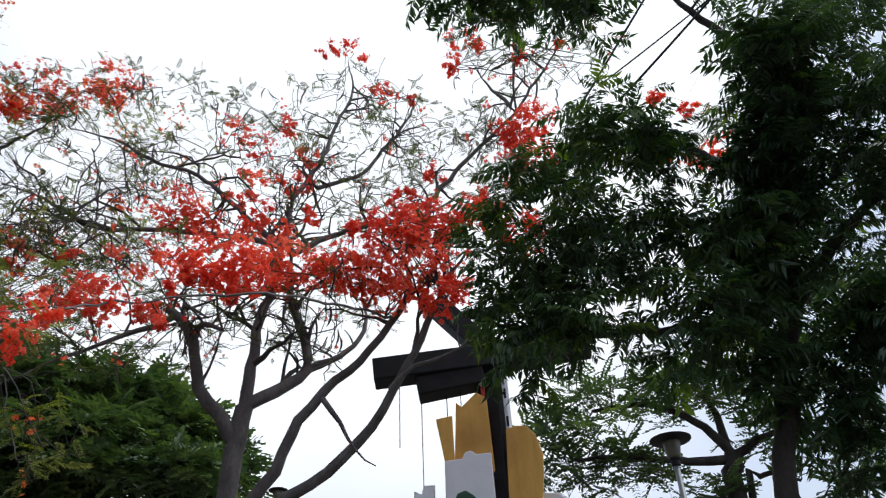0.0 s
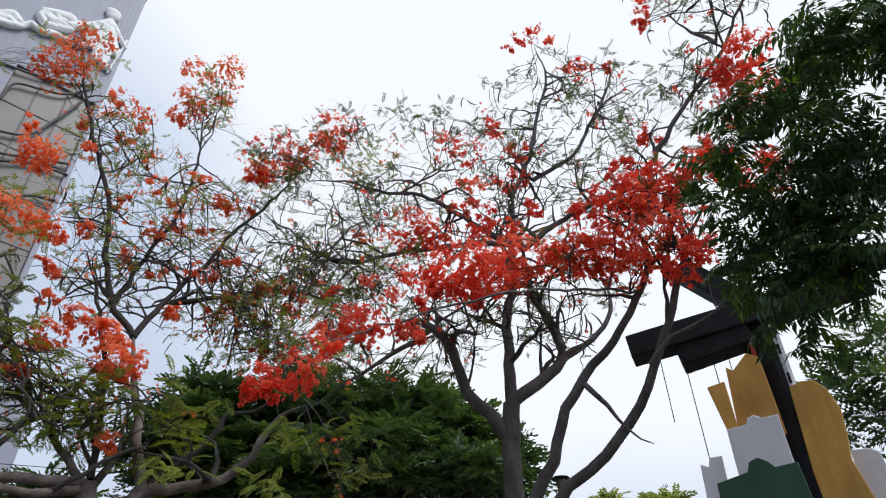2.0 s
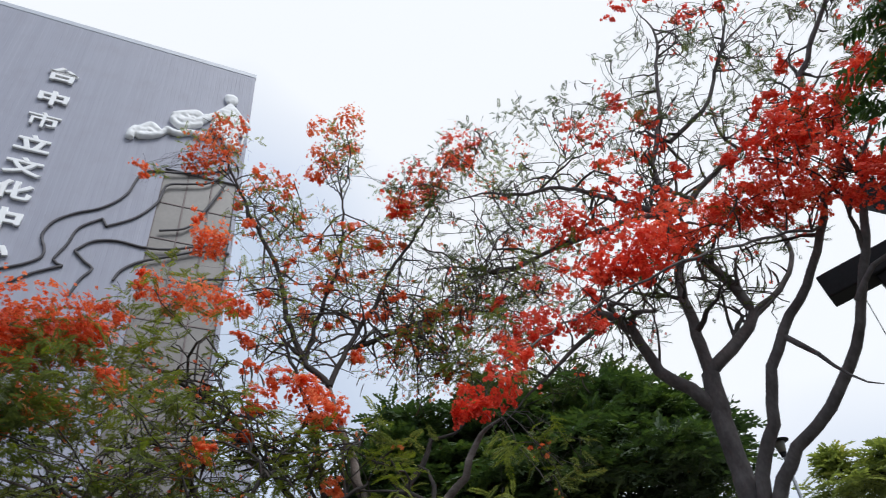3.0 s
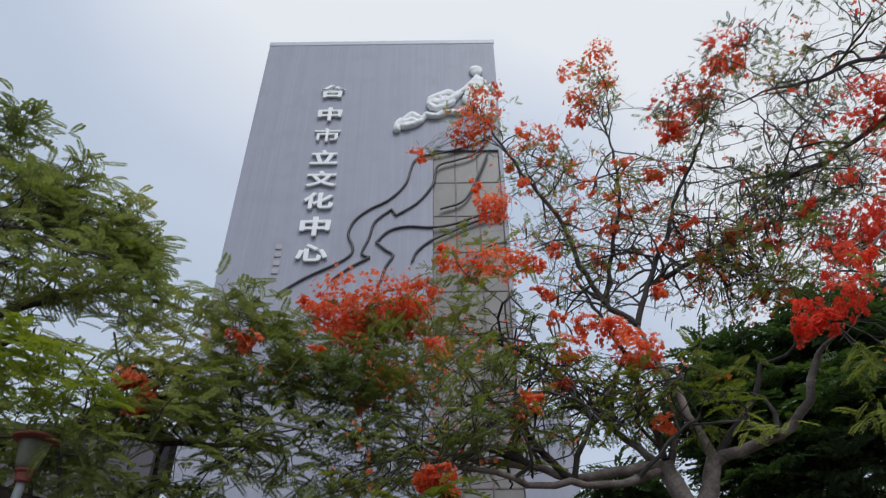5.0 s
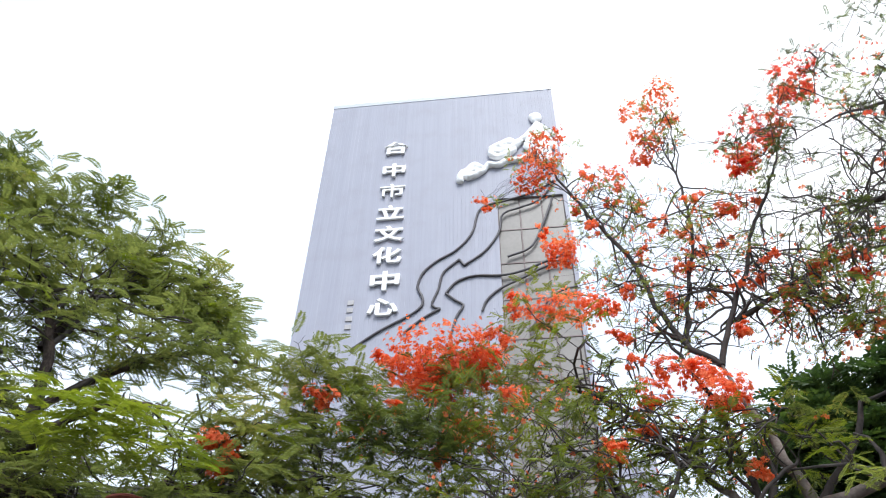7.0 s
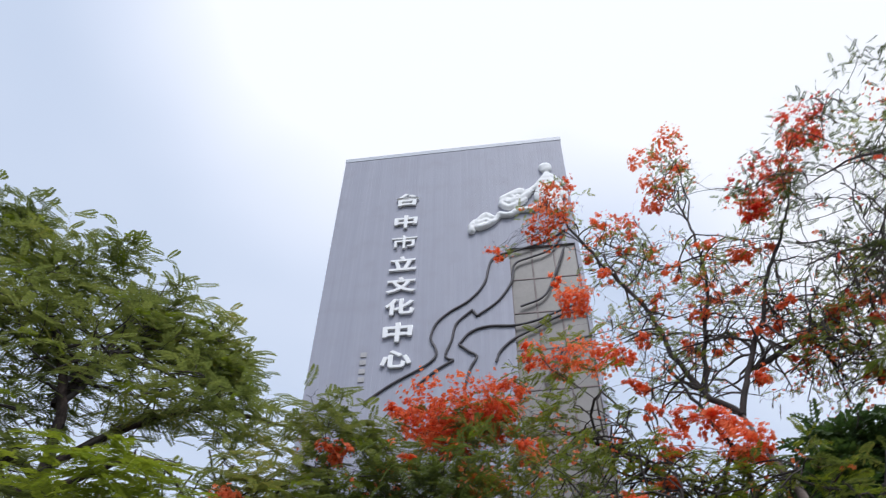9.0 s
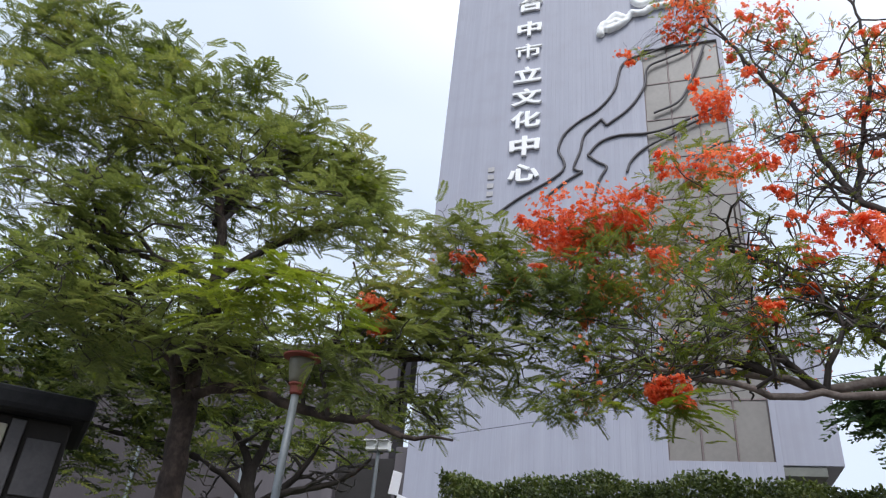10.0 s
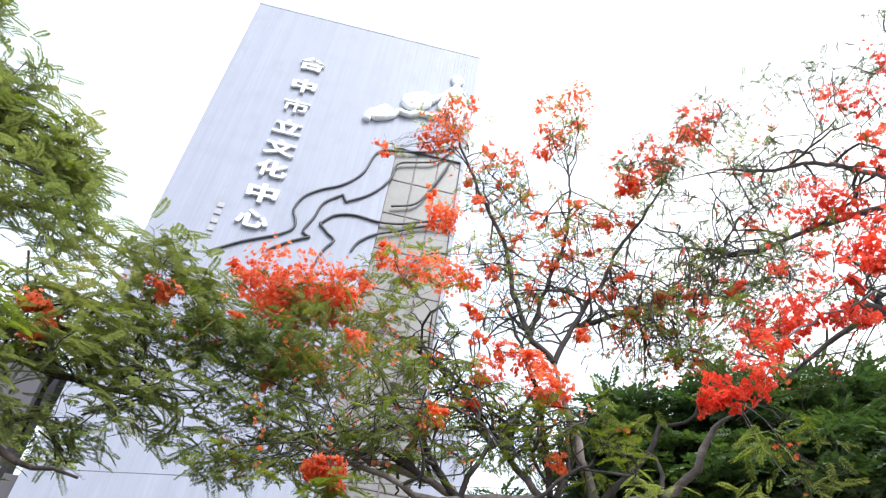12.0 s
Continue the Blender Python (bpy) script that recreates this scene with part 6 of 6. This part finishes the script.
tree_e = Tree("spreading_tree", "far spreading tree with thin feathery foliage", "tree", BARK_DARK, 105)
tree_e.limb(0.17, 0.15, (12.99, 0.59, 0.3), (12.99, 0.59, 4.98), (12.99, 0.5, 5.46), (12.99, 0.43, 5.75))
tree_e.limb(0.085, 0.03, (12.99, 0.47, 5.61), (12.71, 1.01, 5.61), (12.41, 1.52, 5.65), (12.07, 2.12, 5.71), (11.64, 2.9, 5.67))
tree_e.limb(0.085, 0.03, (12.99, 0.45, 5.7), (12.88, 0.66, 6.07), (12.77, 0.91, 6.36), (12.63, 1.32, 6.63), (12.46, 1.88, 6.76), (12.23, 2.57, 6.73))
tree_e.limb(0.085, 0.03, (12.99, 0.4, 5.69), (13, 0.02, 5.86), (12.99, -0.48, 5.95), (12.96, -1.05, 6))
tree_e.limb(0.08, 0.03, (12.99, 0.51, 5.82), (12.99, 0.53, 6.4), (12.98, 0.67, 6.99), (12.96, 0.97, 7.42))
tree_e.limb(0.12, 0.05, (13, 0.36, 0.3), (13, 0.36, 4.94), (13, 0.16, 5.25), (13, -0.15, 5.25), (12.99, -0.45, 5.07))
tree_e.limb(0.08, 0.03, (12.96, -1.06, 0.3), (12.96, -1.06, 4.65), (12.92, -1.44, 5.31), (12.86, -1.9, 5.95))
CROWN_E_a = [
    (11.58, 3.15, 6.52, 0.74, 0.42, 14),
    (12.3, 2.21, 7.01, 0.99, 0.44, 18),
    (12.46, 1.02, 6.87, 0.99, 0.55, 20),
    (11.74, 2.47, 6, 0.93, 0.41, 16),
    (11.59, 3.1, 5.6, 0.72, 0.41, 12),
    (12.36, 1.87, 5.37, 0.95, 0.32, 14),
    (13, 0.29, 6.9, 0.91, 0.57, 16),
    (13, -0.11, 6.25, 0.67, 0.56, 12),
    (12.93, -1.39, 6.96, 1.03, 0.68, 18),
    (11.82, -2.08, 7.52, 0.76, 0.54, 18),
    (12.95, -1.09, 5.4, 0.99, 0.77, 22),
    (12.95, 1.16, 5.19, 0.87, 0.33, 12),
]

tips, ways = tree_e.grow(CROWN_E_a)
tree_e.leaves(tips, ways, FRONDS_FAR, 6.5, 0.45, LEAF_FAR)
tree_e.finish()
tree_e.root.location = (-0.097, -0.035, 0.257)

CROWN_F_a = [
    (9.15, 11.81, 7.75, 1.97, 0.92, 60),
    (7.87, 13.32, 8.03, 1.63, 0.95, 50),
    (10.25, 10.84, 7.28, 1.43, 0.91, 46),
    (8.64, 11.57, 6.48, 2.73, 0.74, 60),
    (6.47, 14.07, 7.97, 1.09, 0.81, 26),
    (5.54, 13.94, 7.32, 1.17, 0.78, 26),
    (10.64, 10.45, 6.41, 0.89, 0.77, 22),
    (7.75, 13.39, 8.91, 0.83, 0.42, 12),
    (9.93, 11.14, 8.32, 0.8, 0.4, 14),
    (8.07, 12.64, 8.16, 1.46, 0.8, 34),
    (9.29, 11.78, 8.05, 1.72, 0.79, 50),
    (8.37, 11.84, 6.8, 2, 0.87, 60),
    (10.23, 10.97, 7.32, 1.3, 0.91, 40),
    (9.69, 10.79, 6.32, 2.22, 0.62, 40),
    (10.91, 10.3, 6.91, 0.77, 0.77, 18),
    (6.66, 13.41, 6.74, 1.67, 0.9, 50),
]
CROWN_F_b = [
    (5.92, 13.77, 5.79, 1.01, 0.76, 22),
    (8.25, 13.04, 7.62, 1.35, 0.94, 36),
    (7.21, 12.52, 5.68, 1.71, 0.98, 50),
    (8.47, 12.27, 6.25, 1.02, 1.27, 34),
    (5.87, 14.34, 7.16, 0.67, 0.53, 10),
    (3.22, 13.69, 5.46, 0.71, 0.35, 10),
    (3.51, 13.09, 4.52, 0.45, 0.27, 6),
]

CROWN_F_LOW_a = [
    (2.94, 13.62, 5.5, 0.61, 0.44, 10),
    (3.33, 13.49, 4.97, 0.54, 0.32, 8),
    (5.34, 13.64, 8.12, 0.72, 0.6, 18),
    (5.94, 14.1, 7.34, 1.08, 0.72, 30),
    (6.89, 13.66, 8.06, 1.07, 0.72, 30),
    (5.48, 14.11, 6.06, 0.69, 0.69, 24),
    (6.53, 13.83, 6.35, 1.03, 0.69, 34),
    (4.87, 14.21, 6.87, 0.48, 0.6, 12),
    (6.67, 13.94, 5.26, 0.89, 0.44, 16),
]

DARK_PADS = CROWN_F_a + CROWN_F_b + CROWN_F_LOW_a
dark_tree = Tree("dense_tree", "dense dark evergreen tree behind the flame trees", "tree", BARK_DARK, 106, "dense dark trees")
dark_tree.limb(0.3, 0.2, (7.07, 14.32, 1.5), (7.07, 14.32, 4.28), (7.12, 14.3, 4.71), (7.36, 14.16, 5.37), (7.61, 14.02, 6.06), (7.92, 13.84, 7.24))
dark_tree.limb(0.2, 0.06, (7.23, 14.24, 4.93), (6.79, 14.28, 5.78), (6.12, 14.42, 6.69), (5.61, 14.46, 7.67))
dark_tree.limb(0.14, 0.05, (7.12, 14.3, 4.71), (6.37, 14.48, 5.32), (5.63, 14.63, 5.48), (4.97, 14.71, 5.66))
dark_tree.limb(0.14, 0.05, (7.16, 14.27, 4.71), (7.72, 13.96, 5.49), (8.28, 13.62, 6.04))
tips, ways = dark_tree.grow([p for p in DARK_PADS if p[0] < 7.5], 1.5)
dark_tree.leaves(tips, ways, FRONDS_FAR, 10, 0.55, LEAF_FAR)
dark_tree.finish()
dark_tree_b = Tree("dense_tree", "dense dark evergreen tree behind the flame trees", "tree", BARK_DARK, 107, "dense dark trees")
dark_tree_b.limb(0.28, 0.2, (9.11, 12.48, 0.9), (9.11, 12.48, 6.01), (9.26, 12.36, 6.82), (9.49, 12.18, 7.54))
dark_tree_b.limb(0.15, 0.05, (9.27, 12.35, 6.82), (8.35, 12.71, 7.67), (7.42, 13, 8.13))
dark_tree_b.limb(0.15, 0.05, (9.38, 12.27, 7.18), (10.18, 11.25, 7.46), (10.66, 10.42, 7.25))
tips, ways = dark_tree_b.grow([p for p in DARK_PADS if p[0] >= 7.5], 1.4)
dark_tree_b.leaves(tips, ways, FRONDS_FAR, 7, 0.62, LEAF_FAR)
dark_tree_b.finish()

tree_g = Tree("spreading_tree", "low spreading tree with yellow-green foliage before the wing", "tree", BARK_DARK, 108)
tree_g.limb(0.17, 0.14, (-8.45, 12.79, 1.9), (-8.45, 12.79, 2.9), (-8.63, 12.68, 3.62), (-8.67, 12.65, 4.17))
tree_g.limb(0.1, 0.03, (-8.55, 12.73, 3.31), (-8.16, 12.83, 3.59), (-7.51, 13.06, 3.82), (-6.83, 13.28, 4.05), (-6.37, 13.36, 4.46))
tree_g.limb(0.1, 0.03, (-8.6, 12.69, 3.52), (-8.98, 12.43, 3.86), (-9.47, 12.08, 4.16))
tree_g.limb(0.1, 0.04, (-8.65, 12.66, 4.06), (-8.48, 12.77, 4.69), (-8.29, 12.89, 5.47))
tree_g.limb(0.09, 0.03, (-8.65, 12.66, 4.06), (-8.93, 12.47, 4.67), (-9.45, 12.09, 5.09))
tree_g.limb(0.07, 0.02, (-9.45, 12.09, 5.09), (-10.32, 11.38, 5.45), (-11.16, 10.58, 5.5), (-11.77, 9.9, 5.59))
tree_g.limb(0.07, 0.02, (-9.47, 12.08, 4.16), (-10.2, 11.49, 4.36), (-11.03, 10.71, 4.46), (-11.78, 9.89, 4.72))
tree_g.limb(0.08, 0.02, (-8.23, 12.93, 3.61), (-7.8, 13.03, 4.01), (-7.4, 13.1, 4.65), (-7.04, 13.14, 5.05))
CROWN_G_a = [
    (-9.17, 12.31, 4.6, 1.73, 0.62, 34),
    (-10.12, 11.56, 4.61, 0.99, 0.74, 22),
    (-7.95, 13.1, 4.84, 1.49, 0.62, 30),
    (-6.58, 13.37, 4.8, 0.97, 0.36, 6),
    (-9.91, 11.73, 3.8, 0.86, 0.37, 3),
    (-5.79, 13.6, 5.3, 0.85, 0.48, 9),
    (-10.77, 10.97, 3.93, 1.11, 1.23, 24),
    (-11.42, 10.3, 5.58, 1.88, 0.88, 44),
    (-10.4, 11.31, 5.77, 1.51, 0.76, 34),
    (-11.49, 10.22, 4.45, 1.73, 0.86, 34),
    (-8.58, 12.22, 5.56, 1.47, 0.49, 20),
    (-12.57, 9.71, 6.13, 1.96, 1.05, 36),
    (-12.5, 9.8, 4.95, 1.8, 1.03, 30),
    (-10.17, 11.51, 6.74, 1.28, 0.64, 16),
    (-11.91, 9.73, 6.82, 1.54, 0.77, 34),
    (-10.58, 11.14, 7.07, 1.81, 0.78, 36),
]
CROWN_G_b = [
    (-11.5, 10.21, 7.73, 1.84, 0.45, 18),
    (-9.07, 12.37, 7.07, 1.42, 0.65, 22),
    (-12.69, 8.7, 7.12, 1.42, 1.04, 24),
    (-11.43, 10.29, 5.88, 2.02, 0.76, 36),
    (-9.71, 11.89, 6.1, 1.9, 0.63, 30),
    (-12.6, 8.83, 5.84, 1.51, 1.01, 26),
]

BARE_G_a = [
    (-7.88, 12.91, 4.09, 1.09, 0.49, 10),
    (-6.89, 13.33, 4.17, 0.85, 0.48, 8),
    (-9.39, 12.14, 3.86, 1.1, 0.61, 8),
    (-8.76, 12.59, 4.72, 1.12, 0.62, 6),
]

tree_g.grow(BARE_G_a, 1.0, 0.35, fork=2, thin=2.4, away=0.8)
tips, ways = tree_g.grow(CROWN_G_a + CROWN_G_b)
bright = np.arange(len(tips)) % 2 == 0
tree_g.leaves(tips[bright], ways[bright], FRONDS_FAR, 8, 0.42, LEAF_FLAME)
tree_g.leaves(tips[~bright], ways[~bright], FRONDS_FAR, 8, 0.45, LEAF_HEDGE)
tree_g.finish()

FAR_CROWN_a = [
    (32.78, 22.83, 12.87, 0.67, 0.47, 8),
    (34.29, 20.48, 12.56, 1.21, 0.6, 14),
    (33.55, 21.67, 11.76, 3, 0.67, 20),
]

far_tree = Tree("far_tree", "small pale green tree far beyond the gantry", "tree", BARK_DARK, 109)
far_tree.limb(0.35, 0.25, (33.96, 21.01, 0.5), (33.96, 21.01, 10.76), (34.15, 20.7, 11.81), (34.25, 20.54, 12.34))
far_tree.limb(0.2, 0.08, (34.1, 20.78, 11.54), (33.45, 21.82, 12.09), (32.74, 22.88, 12.64))
tips, ways = far_tree.grow(FAR_CROWN_a, 3.0)
far_tree.leaves(tips, ways, FRONDS_FAR, 8, 1.0, LEAF_FLAME)
far_tree.finish()
far_tree.root.location = (-0.109, -0.11, 0.557)

FAR_CROWN_B_a = [
    (12.67, 29.38, 9.19, 1.6, 0.9, 12),
    (14.93, 28.26, 9.36, 1.86, 0.96, 14),
    (16.48, 27.36, 8.93, 1.33, 1.06, 10),
    (13.9, 28.8, 8.11, 3.17, 0.79, 14),
    (11.8, 29.75, 8.12, 1.06, 0.63, 5),
]

far_tree_b = Tree("far_tree", "hazy green trees beyond the garden wall", "tree", BARK_DARK, 110)
far_tree_b.limb(0.35, 0.25, (14.51, 28.48, 1.5), (14.51, 28.48, 7.06), (14.6, 28.44, 7.92), (14.69, 28.39, 8.79))
far_tree_b.limb(0.2, 0.08, (14.62, 28.43, 8.13), (13.78, 28.86, 8.77), (12.67, 29.38, 9.19))
far_tree_b.limb(0.2, 0.08, (14.62, 28.43, 8.13), (15.56, 27.91, 8.81), (16.41, 27.4, 9.03))
tips, ways = far_tree_b.grow(FAR_CROWN_B_a, 1.6)
far_tree_b.leaves(tips, ways, FRONDS_FAR, 7, 0.9, LEAF_HEDGE)
far_tree_b.finish()
